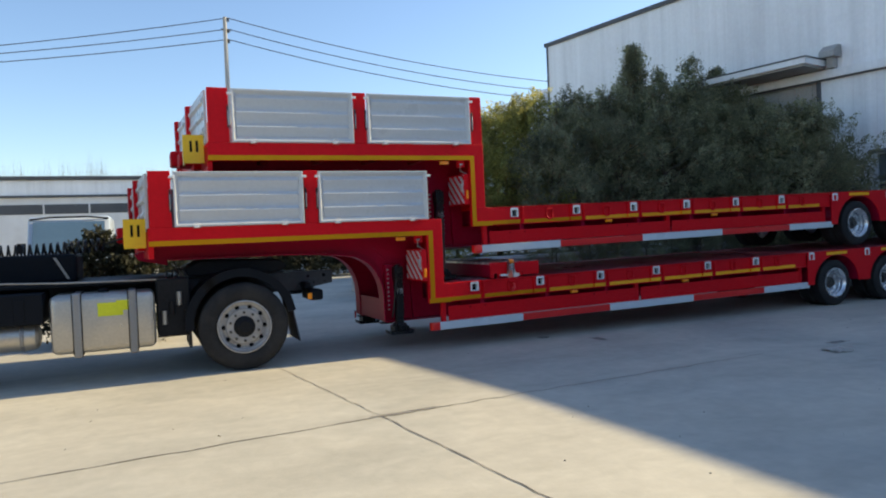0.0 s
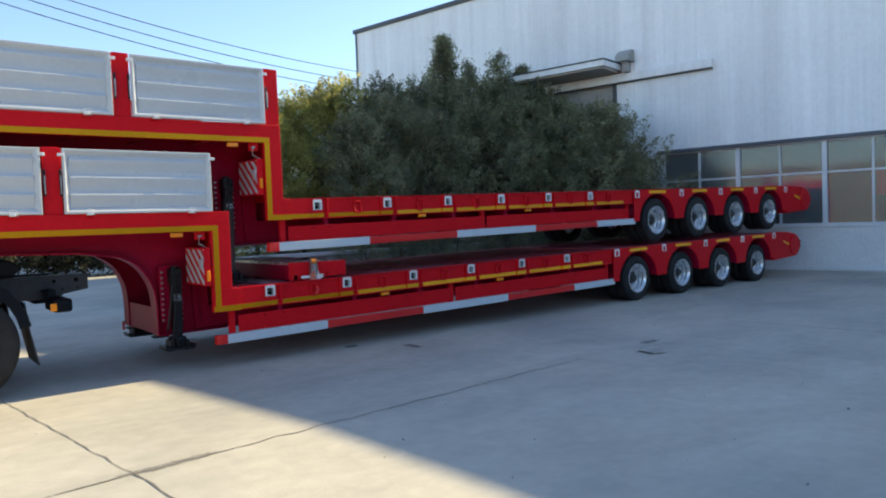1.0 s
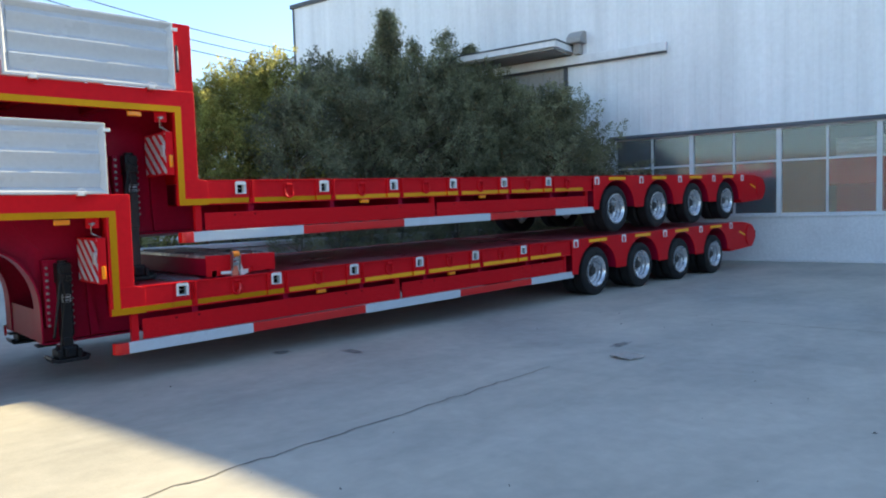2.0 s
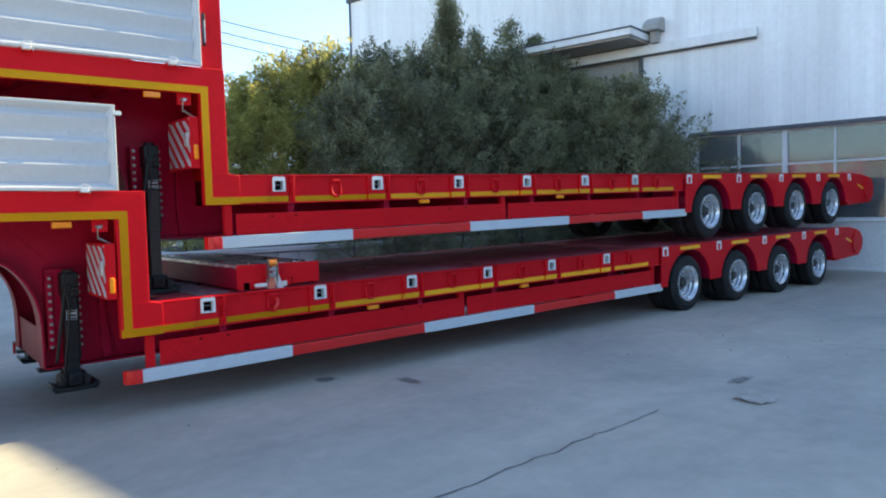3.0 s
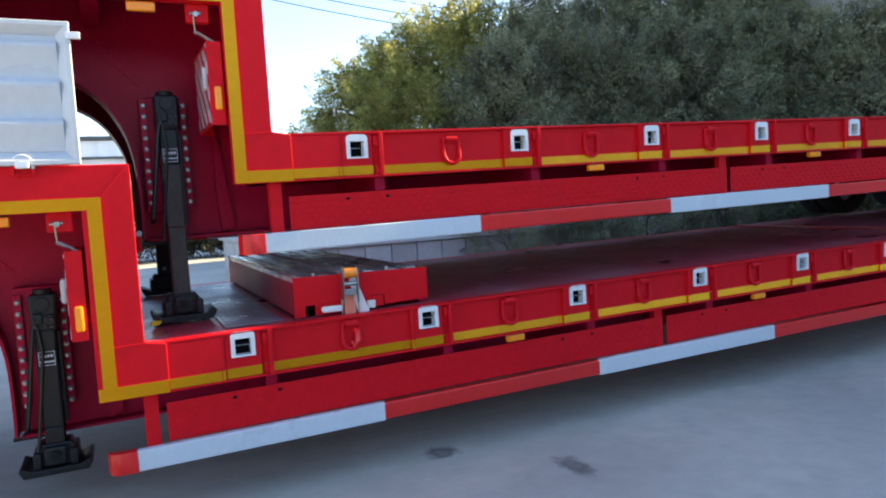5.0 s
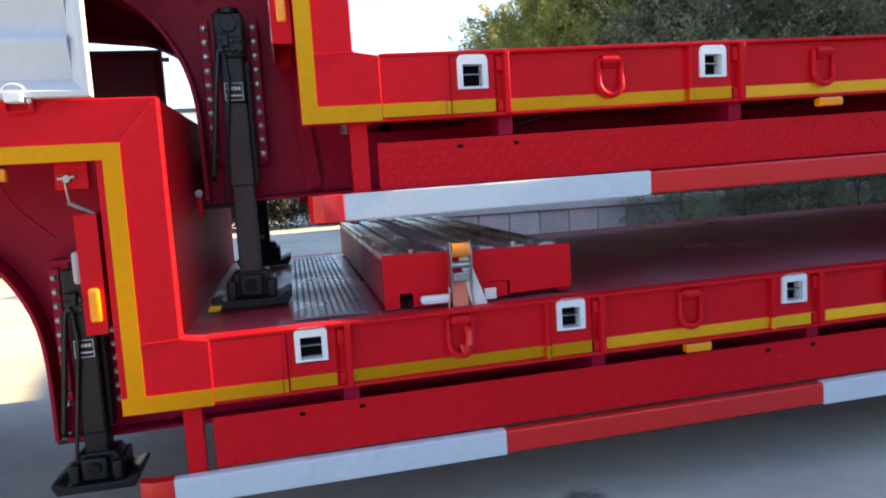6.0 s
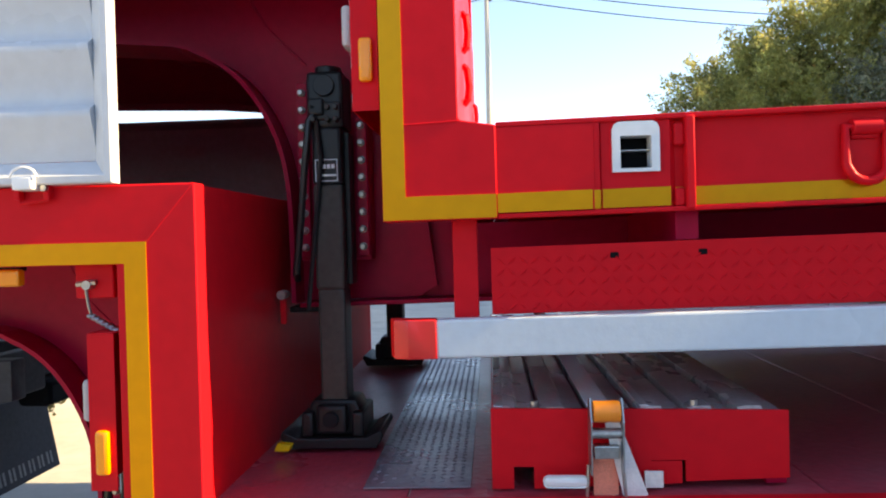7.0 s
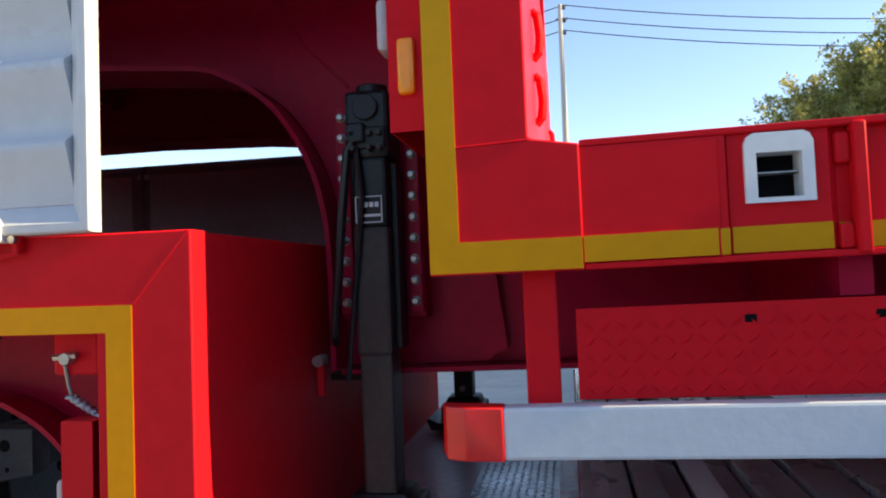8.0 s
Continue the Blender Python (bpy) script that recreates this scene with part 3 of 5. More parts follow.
def trailer_side(tr, far):
    """Everything on one flank of the trailer."""
    def mk(name, bm, mat, par=tr, label="", sharp=21):
        return tp(name, bm, mat, par, label, far, sharp)

    # gooseneck channel, one cut plate with its returns
    outline = [(-3.62, NECK_Z), (0.0, NECK_Z), (0.0, DECK_Z + 0.014), (0.006, DECK_Z + 0.009), (0.097, DECK_Z - 0.007), (0.097, 0.634), (INNER, 0.634), (INNER, 1.543), (-3.62, 1.543)]
    chan = mk("side_channel", prism(B(), outline, 0.0, 0.07, "y", 0.004), RED)
    bm = tube(B(), [(TAPE_X + 0.062, 0.002, 1.605), (-0.006, 0.002, 1.752)], 0.0038, 6)
    mk("weld_seam", bm, RED, chan)
    bm = tube(B(), [(INNER + 0.004, 0.0, 0.886), (-0.002, 0.0, 0.894)], 0.0025, 6)
    mk("weld_seam", bm, RED, chan)
    for a in ((-3.62, TAPE_X + 0.06, 1.545, 1.602), (TAPE_X, TAPE_X + 0.06, 0.699, 1.545), (INNER + 0.002, 0.095, 0.638, 0.699)):
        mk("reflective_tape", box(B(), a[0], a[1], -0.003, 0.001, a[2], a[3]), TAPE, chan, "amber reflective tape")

    # deck flank: web, lips, ribs, pocket housings
    x0, x1 = 0.097, DECK_END
    bm, edge = B(), x0
    for k in range(7):
        xp = 0.458 + PITCH * k
        if k < 6:
            if k == 0:
                box(bm, edge, xp - 0.1085, 0.0045, 0.06, 0.648, DECK_Z - 0.015)
                edge = xp - 0.1085
            box(bm, edge, xp - 0.046, 0.034, 0.06, 0.645, DECK_Z - 0.004)
            box(bm, xp - 0.046, xp + 0.046, 0.034, 0.06, 0.645, POCKET_Z - 0.07)
            box(bm, xp - 0.046, xp + 0.046, 0.034, 0.06, POCKET_Z + 0.032, DECK_Z - 0.004)
            edge = xp + 0.046
    box(bm, edge, x1, 0.034, 0.06, 0.645, DECK_Z - 0.004)
    rail = mk("side_rail", bm, RED)
    mk("top_lip", box(B(), x0, x1, 0.004, 0.08, DECK_Z - 0.014, DECK_Z, 0.004), RED, rail)
    mk("bottom_lip", box(B(), x0, x1, 0.006, 0.07, 0.634, 0.647, 0.004), RED, rail)
    for k in range(7):
        xp = 0.458 + PITCH * k
        if k < 6:
            bm = housing(xp)
            h = mk("pocket_housing", bm, RED, rail)
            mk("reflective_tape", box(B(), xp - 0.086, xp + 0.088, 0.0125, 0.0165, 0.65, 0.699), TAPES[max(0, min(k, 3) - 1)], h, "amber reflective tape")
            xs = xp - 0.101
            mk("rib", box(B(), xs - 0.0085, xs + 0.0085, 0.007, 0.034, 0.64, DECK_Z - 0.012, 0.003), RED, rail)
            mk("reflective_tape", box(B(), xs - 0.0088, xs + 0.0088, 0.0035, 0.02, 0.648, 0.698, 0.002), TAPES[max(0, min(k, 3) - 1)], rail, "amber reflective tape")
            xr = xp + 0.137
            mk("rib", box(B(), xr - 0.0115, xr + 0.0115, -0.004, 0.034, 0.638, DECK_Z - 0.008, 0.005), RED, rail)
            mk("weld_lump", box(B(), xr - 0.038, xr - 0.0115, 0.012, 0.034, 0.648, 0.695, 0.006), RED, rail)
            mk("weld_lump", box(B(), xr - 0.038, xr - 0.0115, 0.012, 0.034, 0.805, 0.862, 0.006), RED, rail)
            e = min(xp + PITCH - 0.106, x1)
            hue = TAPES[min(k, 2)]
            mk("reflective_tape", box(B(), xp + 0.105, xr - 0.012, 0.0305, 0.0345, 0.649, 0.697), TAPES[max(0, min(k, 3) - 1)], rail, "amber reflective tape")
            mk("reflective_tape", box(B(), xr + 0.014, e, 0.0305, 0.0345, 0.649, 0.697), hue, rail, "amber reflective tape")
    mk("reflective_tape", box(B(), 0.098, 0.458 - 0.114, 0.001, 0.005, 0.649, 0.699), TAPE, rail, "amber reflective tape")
    for xm in (2.07, 4.15):
        b = mk("marker_lamp", box(B(), xm - 0.06, xm + 0.06, 0.0, 0.04, 0.592, 0.63, 0.008), AMBER, rail, "amber marker lamp")
        mk("lamp_base", box(B(), xm - 0.05, xm + 0.05, 0.01, 0.06, 0.628, 0.636), BLACK, b)
    b = mk("marker_lamp", box(B(), -0.64, -0.51, 0.03, 0.06, 1.488, 1.535, 0.008), AMBER, tr, "amber marker lamp")
    mk("lamp_base", box(B(), -0.63, -0.52, 0.05, 0.08, 1.53, 1.55), BLACK, b)
    mk("lamp_bracket", box(B(), -0.37, -0.26, 0.06, 0.10, 1.45, 1.545, 0.006), RED)

    # wide-load board: a flat red box with a striped face towards the front
    bx0, by0, by1, bz0, bz1 = BOARD_X, 0.05 if rear_post_here else 0.002, 0.585, 0.94, 1.362
    lamp_z = 1.015 if rear_post_here else 0.985
    bx1 = bx0 + 0.073
    bm = B()
    section = [(bx0, by0), (bx1, by0), (bx1, by0 + 0.004), (bx0 + 0.004, by0 + 0.004), (bx0 + 0.004, by1 - 0.004), (bx1, by1 - 0.004), (bx1, by1), (bx0, by1)]
    prism(bm, section, bz0, bz1 - 0.004, "z")
    box(bm, bx0, bx1, by0, by1, bz1 - 0.004, bz1, 0.0015)
    bd = mk("warning_board", bm, RED, tr, "red folded tray with diagonal pale stripes on its face")
    for k in range(7):
        z0 = bz0 - 0.42 + 0.135 * k
        pts = []
        for y, z in ((by0 + 0.012, z0), (by1 - 0.012, z0 + 0.44), (by1 - 0.012, z0 + 0.505), (by0 + 0.012, z0 + 0.065)):
            pts.append([y, z])
        lo, hi = bz0 + 0.012, bz1 - 0.012
        poly = []
        for (ya, za), (yb, zb) in zip(pts, pts[1:] + pts[:1]):
            steps = 24
            for q in range(steps):
                y, z = ya + (yb - ya) * q / steps, za + (zb - za) * q / steps
                if lo <= z <= hi:
                    poly.append((y, z))
        if len(poly) > 3:
            mk("stripe", prism(B(), poly, bx0 - 0.003, bx0 + 0.001, "x"), WHITE_TAPE, bd, "pale reflective stripe")
    mk("front_lamp", box(B(), bx0 - 0.028, bx0 - 0.0005, by0 + 0.012, by0 + 0.085, 1.12, 1.235, 0.012), LENS, bd, "dull white front lens")
    mk("side_lamp", box(B(), bx0 + 0.022, bx0 + 0.06, by0 - 0.02, by0 + 0.001, lamp_z, lamp_z + 0.12, 0.01), AMBER, bd, "amber side lamp")
    bm = tube(B(), [(-0.335, 0.05, 1.485), (-0.333, 0.06, 1.43), (-0.33, 0.07, 1.395)], 0.004, 6)
    coil = [(-0.33 + 0.085 * t / 60 + 0.012 * math.cos(t * 1.4), 0.06 + 0.012 * math.sin(t * 1.4), 1.405 - 0.05 * t / 60) for t in range(61)]
    tube(bm, coil, 0.003, 5)
    rod(bm, (-0.325, 0, 1.488), 0.014, 0.035, 0.065, "y", 8)
    tube(bm, [(-0.355, 0.045, 1.49), (-0.3, 0.045, 1.495)], 0.008, 6)
    mk("spring_catch", bm, ZINC, bd, "bright steel spring and wire catch")

    # side guard: rail in red and white lengths, posts, chequer plates
    guard = mk("side_guard", box(B(), -0.1, 6.9, 0.015, 0.055, 0.272, 0.368, 0.01), RED_GUARD)
    mk("guard_end", prism(B(), [(-0.205, 0.075), (-0.19, 0.025), (-0.15, 0.008), (-0.073, 0.008), (-0.073, 0.06), (-0.15, 0.065)], 0.267, 0.373, "z", 0.004), RED_GUARD, guard)
    for a, b in ((-0.075, 1.205), (2.69, 4.31), (5.83, 6.905)):
        mk("reflective_sleeve", box(B(), a, b, 0.011, 0.06, 0.268, 0.372, 0.008), WHITE_TAPE, guard, "white reflective sleeve")
    for xs in (0.007, 3.235, 6.74):
        mk("guard_post", box(B(), xs - 0.034, xs + 0.034, 0.06, 0.11, 0.31, 0.64, 0.004), RED, guard)
    for a, b in ((0.076, 3.275), (3.31, 6.7)):
        pl = mk("chequer_plate", box(B(), a, b, 0.062, 0.068, 0.376, 0.541 + GUARD_DZ, 0.002), RED, guard)
        tread = mk("tread", tread_plate(B(), a + 0.01, b - 0.01, 0.0625, 0.38, 0.53 + GUARD_DZ), RED, pl, "raised lozenge tread of a chequer plate")
        tread["kind"] = "stuff"
        for xx in (a + 0.33, a + 0.562, a + 2.37, a + 2.6):
            mk("bolt_hole", box(B(), xx - 0.0115, xx + 0.0115, 0.0595, 0.066, 0.501 + GUARD_DZ, 0.517 + GUARD_DZ, 0.003), HOLE, pl)
    for k in range(7):
        xo = 0.6 + PITCH * k
        if xo < 6.8:
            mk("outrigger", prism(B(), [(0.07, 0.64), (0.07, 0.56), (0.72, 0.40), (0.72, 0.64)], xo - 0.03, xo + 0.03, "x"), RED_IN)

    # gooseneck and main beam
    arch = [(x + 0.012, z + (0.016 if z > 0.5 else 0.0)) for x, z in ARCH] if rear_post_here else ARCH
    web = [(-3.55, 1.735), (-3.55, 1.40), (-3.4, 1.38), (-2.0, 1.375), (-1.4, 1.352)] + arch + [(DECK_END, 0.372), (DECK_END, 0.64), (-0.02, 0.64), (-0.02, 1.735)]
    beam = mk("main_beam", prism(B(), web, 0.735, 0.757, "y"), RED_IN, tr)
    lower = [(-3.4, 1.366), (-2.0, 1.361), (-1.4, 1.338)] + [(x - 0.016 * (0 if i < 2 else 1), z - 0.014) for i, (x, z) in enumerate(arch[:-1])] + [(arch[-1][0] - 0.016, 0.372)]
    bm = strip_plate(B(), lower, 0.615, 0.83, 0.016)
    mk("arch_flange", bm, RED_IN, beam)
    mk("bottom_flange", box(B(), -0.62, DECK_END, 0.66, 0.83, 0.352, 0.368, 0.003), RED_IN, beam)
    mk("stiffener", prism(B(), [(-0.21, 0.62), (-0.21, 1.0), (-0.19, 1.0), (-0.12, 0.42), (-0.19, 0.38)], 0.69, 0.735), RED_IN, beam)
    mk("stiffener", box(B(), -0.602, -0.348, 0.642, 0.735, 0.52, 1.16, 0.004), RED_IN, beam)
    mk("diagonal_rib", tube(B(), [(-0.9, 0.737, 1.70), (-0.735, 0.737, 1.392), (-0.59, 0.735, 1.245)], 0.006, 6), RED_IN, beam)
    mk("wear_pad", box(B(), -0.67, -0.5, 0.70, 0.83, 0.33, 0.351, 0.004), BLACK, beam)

    # side boards on the gooseneck
    for a, b, hinges in ((-3.335, -1.842, (-3.1, -2.09)), (-1.836 if far else -1.652, -0.198 if rear_post_here or not far else -0.362, (-1.43, -0.56 if far else -0.432))):
        f, s = board_sheet(a, b, NECK_Z + 0.002, 2.392, PANEL)
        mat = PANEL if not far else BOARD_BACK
        for q in (f, s):
            bmesh.ops.translate(q, verts=list(q.verts), vec=(0, -0.043, 0))
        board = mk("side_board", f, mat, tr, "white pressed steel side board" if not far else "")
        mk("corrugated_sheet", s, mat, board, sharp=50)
        for hx in hinges:
            hg = mk("hinge", box(B(), hx - 0.028, hx + 0.028, -0.06, -0.001, NECK_Z - 0.012, NECK_Z + 0.024, 0.006), WHITE, board, "white hinge block")
            for q in (-0.046, 0.034):
                mk("hinge_lug", box(B(), hx + q, hx + q + 0.014, -0.024, 0.0, NECK_Z - 0.035, NECK_Z + 0.006, 0.003), RED, hg)
            mk("pin_head", rod(B(), (hx + 0.041, 0, NECK_Z - 0.006), 0.009, -0.034, -0.022, "y", 10), ZINC, hg)
            arc = [(hx - 0.035 + 0.011 * i, -0.056, NECK_Z + 0.02 + 0.028 * math.sin(math.pi * i / 7) ** 0.5) for i in range(8)]
            mk("wire_loop", tube(B(), arc, 0.0035, 6), WHITE, hg)
            mk("hinge_pin", tube(B(), [(hx + 0.045, -0.014, NECK_Z + 0.004), (hx + 0.047, -0.02, NECK_Z - 0.035), (hx - 0.03, -0.02, NECK_Z - 0.045), (hx - 0.04, -0.014, NECK_Z - 0.01)], 0.005, 6), RED, hg)
        for xs in (a - 0.012, b + 0.012):
            mk("board_stop", box(B(), xs - 0.03, xs + 0.03, -0.055, -0.03, 2.315, 2.345, 0.004), WHITE, board, "white stop")
    posts = [(-3.6, -3.36)] + ([] if far else [(-1.822, -1.658)]) + ([(-0.172, -0.004)] if rear_post_here else [])
    for a, b in posts:
        post = mk("board_post", box(B(), a, b, 0.004, 0.07, NECK_Z, 2.405, 0.006), RED)
        for xs in ((b - 0.012,) if a < -3 else (a + 0.014, b - 0.012)):
            if xs > -0.1:
                continue
            mk("latch_bar", box(B(), xs - 0.01, xs + 0.01, -0.022, 0.006, 1.93, 2.19, 0.005), BLACK, post, "dark latch bar")
            mk("latch_handle", box(B(), xs - 0.006, xs + 0.006, -0.034, -0.022, 1.95, 2.13, 0.003), ZINC, post)

    # axle flank with four arches
    top, foot_z = DECK_Z - 0.0, 0.30
    prof = [(DECK_END, top), (DECK_END, foot_z + 0.02)]
    R = 0.50
    for ax in AXLES:
        zc = 0.405 - rise(8)
        a0 = math.asin((foot_z + 0.02 - zc) / R) if abs(foot_z + 0.02 - zc) < R else 0
        angs = np.linspace(math.pi - a0, a0, 15)
        for a in angs:
            prof.append((ax + 0.565 * math.cos(a), zc + R * math.sin(a)))
    prof += [(12.74, foot_z + 0.02), (12.74, top)]
    fender = mk("axle_fender", prism(B(), prof, 0.0, 0.016), RED)
    for ax in AXLES:
        zc = 0.405 - rise(8)
        arc = [(ax + 0.565 * math.cos(a), zc + R * math.sin(a)) for a in np.linspace(math.pi - 0.05, 0.05, 14)]
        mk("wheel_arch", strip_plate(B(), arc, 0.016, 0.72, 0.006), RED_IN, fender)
        mk("reflective_tape", box(B(), ax - 0.25, ax + 0.27, -0.003, 0.001, 0.812, 0.862), TAPE_GLARE, fender, "amber reflective tape")

    # tail behind the last axle
    tail = mk("tail", prism(B(), [(12.742, 0.886), (13.4, 0.87), (13.78, 0.81), (13.98, 0.70), (14.05, 0.55), (14.0, 0.40), (13.85, 0.29), (12.742, 0.25)], 0.05, 0.30, "y", 0.01), RED)
    bm = rod(B(), (13.72, 0, 0.56), 0.24, 0.022, 0.052, "y", 28)
    mk("tail_disc", bm, RED, tail)
    mk("reflective_tape", prism(B(), [(13.2, 0.68), (13.62, 0.55), (13.62, 0.51), (13.2, 0.64)], 0.046, 0.0505), TAPE_GLARE, tail, "amber reflective tape")
    for z in (0.5, 0.6):
        mk("rear_lamp", rod(B(), (0, 0.16, z), 0.055, 13.98, 14.2, "x", 16), REDLENS, tail, "round red rear lamp")
    landing_gear(tr, far, TRAILER_FOOT)
    if rear_post_here or far:
        catch = mk("catch_arm", box(B(), -0.672, -0.65, 0.585, 0.615, 0.30, 0.405, 0.006), RED, tr)
        mk("catch_knob", rod(B(), (-0.66, 0, 0.405), 0.017, 0.565, 0.613, "y", 12), ZINC, catch)
    if rear_post_here:
        for z in (1.03, 1.205):
            mk("step_loop", tube(B(), [(0.0, 0.5, z), (0.015, 0.5, z + 0.015), (0.02, 0.5, z + 0.06), (0.015, 0.5, z + 0.115), (0.0, 0.5, z + 0.13)], 0.012, 8), RED, tr)


def skew(bm):
    """The front wall leans forwards towards the far side."""
    for v in bm.verts:
        v.co.x -= 0.062 * v.co.y
    return bm


def lowbed_trailer(label, m, foot, rear_post):
    global TRAILER_FOOT, BOARD_X, POCKET_Z, LEG_X, GUARD_DZ, INNER, TAPE_X, TAPES, rear_post_here
    rear_post_here = rear_post
    TRAILER_FOOT, BOARD_X, POCKET_Z, LEG_X, GUARD_DZ = (foot, -0.288, 0.8095, -0.466, 0.016) if rear_post else (foot, -0.307, 0.8235, -0.456, 0.03)
    INNER, TAPE_X, TAPES = (-0.206, -0.204, (TAPE, TAPE_MID, TAPE_MID)) if rear_post else (-0.218, -0.195, (TAPE, TAPE_MID, TAPE_GLARE))
    tr = thing("lowbed_trailer", label, "trailer", m, "stacked lowbed trailers")
    for far in (False, True):
        trailer_side(tr, far)
    # step between neck and deck
    tp("step_plate", box(B(), -0.03, -0.0005, 0.07, W - 0.07, DECK_Z - 0.02, NECK_Z - 0.004, 0.003), RED, tr)
    tp("neck_floor", box(B(), -3.6, -0.03, 0.07, W - 0.07, NECK_Z - 0.03, NECK_Z - 0.006), DECK, tr)
    tp("front_beam", skew(box(B(), -3.62, -3.56, 0.07, W - 0.07, 1.40, NECK_Z - 0.03, 0.006)), RED, tr)
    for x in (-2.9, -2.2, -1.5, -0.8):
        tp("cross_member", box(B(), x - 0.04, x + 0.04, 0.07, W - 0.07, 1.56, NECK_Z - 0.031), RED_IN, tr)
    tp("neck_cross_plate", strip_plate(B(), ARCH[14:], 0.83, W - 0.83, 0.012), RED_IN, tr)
    # front board: posts and boards across
    for y in (1.31, W - 0.05):
        tp("front_post", skew(box(B(), -3.68, -3.58, y - 0.05, y + 0.05, 1.6, 2.405, 0.006)), RED, tr)
    for y0, y1 in ((0.075, 1.255), (1.365, W - 0.105)):
        bm = box(B(), -3.63, -3.60, y0, y1, NECK_Z, 2.38, 0.004)
        for k in range(3):
            z = 1.86 + 0.18 * k
            prism(bm, [(-3.63, z), (-3.655, z + 0.03), (-3.655, z + 0.06), (-3.63, z + 0.1)], y0 + 0.05, y1 - 0.05, "y")
        tp("front_board", skew(bm), PANEL, tr, "white pressed steel front board")
    # couplings at the front: yellow plate, sockets and hoses
    bm = box(B(), -3.87, -3.85, 0.22, 0.52, 1.53, 1.87, 0.004)
    for y in (0.27, 0.50):
        box(bm, -3.85, -3.64, y - 0.008, y + 0.008, 1.56, 1.84)
    hooks = tp("coupling_guard", bm, YELLOW, tr, "yellow plate guard with two dark slots")
    bm = box(B(), -3.88, -3.64, 0.208, 0.22, 1.53, 1.87, 0.003)
    side = tp("guard_side", bm, YELLOW, hooks)
    for x in (-3.79, -3.72):
        tp("slot", box(B(), x - 0.014, x + 0.014, 0.2045, 0.2075, 1.665, 1.80, 0.002), HOLE, side)
    bm = rod(B(), (0, 0.62, 1.66), 0.07, -3.80, -3.62, "x", 20)
    rod(bm, (0, 0.95, 1.66), 0.07, -3.80, -3.62, "x", 20)
    box(bm, -3.98, -3.70, 1.2, 1.5, 1.60, 1.80, 0.03)
    box(bm, -3.90, -3.66, 0.75, 1.2, 1.56, 1.74, 0.03)
    box(bm, -3.74, -3.62, 0.55, 1.1, 1.5, 1.58, 0.01)
    tp("air_coupling", bm, RED, tr)
    bm = prism(B(), [(-3.62, 1.5), (-3.78, 1.46), (-3.74, 1.38), (-3.4, 1.30), (-3.4, 1.40)], 0.85, W - 0.85, "y", 0.005)
    tp("kingpin_plate", bm, RED_IN, tr)
    # rear deck over the axles, tail beam
    tp("axle_deck", box(B(), DECK_END, 12.75, 0.016, W - 0.016, DECK_Z - 0.012, DECK_Z), DECK, tr)
    tp("tail_beam", box(B(), 13.1, 13.3, 0.3, W - 0.3, 0.45, 0.85, 0.01), RED, tr)
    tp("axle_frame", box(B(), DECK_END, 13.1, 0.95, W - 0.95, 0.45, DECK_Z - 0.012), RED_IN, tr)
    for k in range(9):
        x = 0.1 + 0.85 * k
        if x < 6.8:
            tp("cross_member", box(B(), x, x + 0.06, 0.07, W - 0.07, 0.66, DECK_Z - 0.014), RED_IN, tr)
    # wheels
    for ax in AXLES:
        lift = 0.014 * (ax - AXLES[0]) if rear_post else 0.0
        part("axle", rod(B(), (0, 0, 0), 0.075, 0.2, W - 0.2, "y", 16), CHASSIS, tr, at=(ax, 0, 0.405 + lift))
        for far in (False, True):
            for k, off in enumerate((0.035, 0.295)):
                turned = pose(0, W, 0, 0, 0, 180) if far else Matrix()
                hub = part("wheel", T_HUB, None, tr, "silver rimmed dual trailer wheel", at=Matrix.Translation((ax, 0, 0.405 + lift)) @ turned @ Matrix.Translation((0, off, 0)))
                part("tyre", T_TYRE, None, hub, "black tyre")
                part("rim", T_RIM, None, hub)
                if k == 0 and not far:
                    piece_ring("wheel_nut", T_NUT, hub, 0.155, 10)
    # pockets and rings
    for far in (False, True):
        turned = (lambda x, y, z: pose(x, W - y, z, 0, 0, 180)) if far else (lambda x, y, z: pose(x, y, z))
        for k in range(6):
            x = 0.458 + PITCH * k
            p = part("stake_pocket", POCKET, None, tr, "white rimmed stake pocket", at=turned(x, 0.016, POCKET_Z + rise(x)))
            part("pocket_inside", HOLE_BACK, None, p)
            part("pocket_bar", POCKET_BAR, None, p)
            xr = x + (0.58 if k == 0 else 0.545 if k < 5 else 0.5)
            lug = part("ring_lug", LUG, None, tr, at=turned(xr, 0.034, POCKET_Z + 0.02 + rise(xr)))
            part("lashing_ring", RING, None, lug)
        for x in (6.95, 8.37, 9.8, 11.25, 12.64):
            p = part("stake_pocket", POCKET, None, tr, "white rimmed stake pocket", at=turned(x, -0.001, POCKET_Z + rise(x)))
            part("pocket_inside", HOLE_BACK, None, p)
            part("pocket_bar", POCKET_BAR, None, p)
    # floor plates of the low deck
    bm = box(B(), 0.0, 0.548, 0.0705, W - 0.0705, -0.012, 0.0, 0.002, 1)
    plate = finish("floor_plate", bm, DECK)
    x = -0.02
    while x < 6.5:
        part("floor_plate", plate, None, tr, at=Matrix.Translation((x, 0, DECK_Z - 0.001 + rise(x))) @ pose(0, 0, 0, 0, -0.7, 0))
        x += 0.5526
    return tr


lowbed_trailer("red lowbed trailer coupled to the truck, standing on concrete", pose(0, 0, 0), 0.2, False)
lowbed_trailer("red lowbed trailer stacked on top of another lowbed", pose(0.697, 0.05, 1.004, 0, -0.25, 0), -0.096, True)


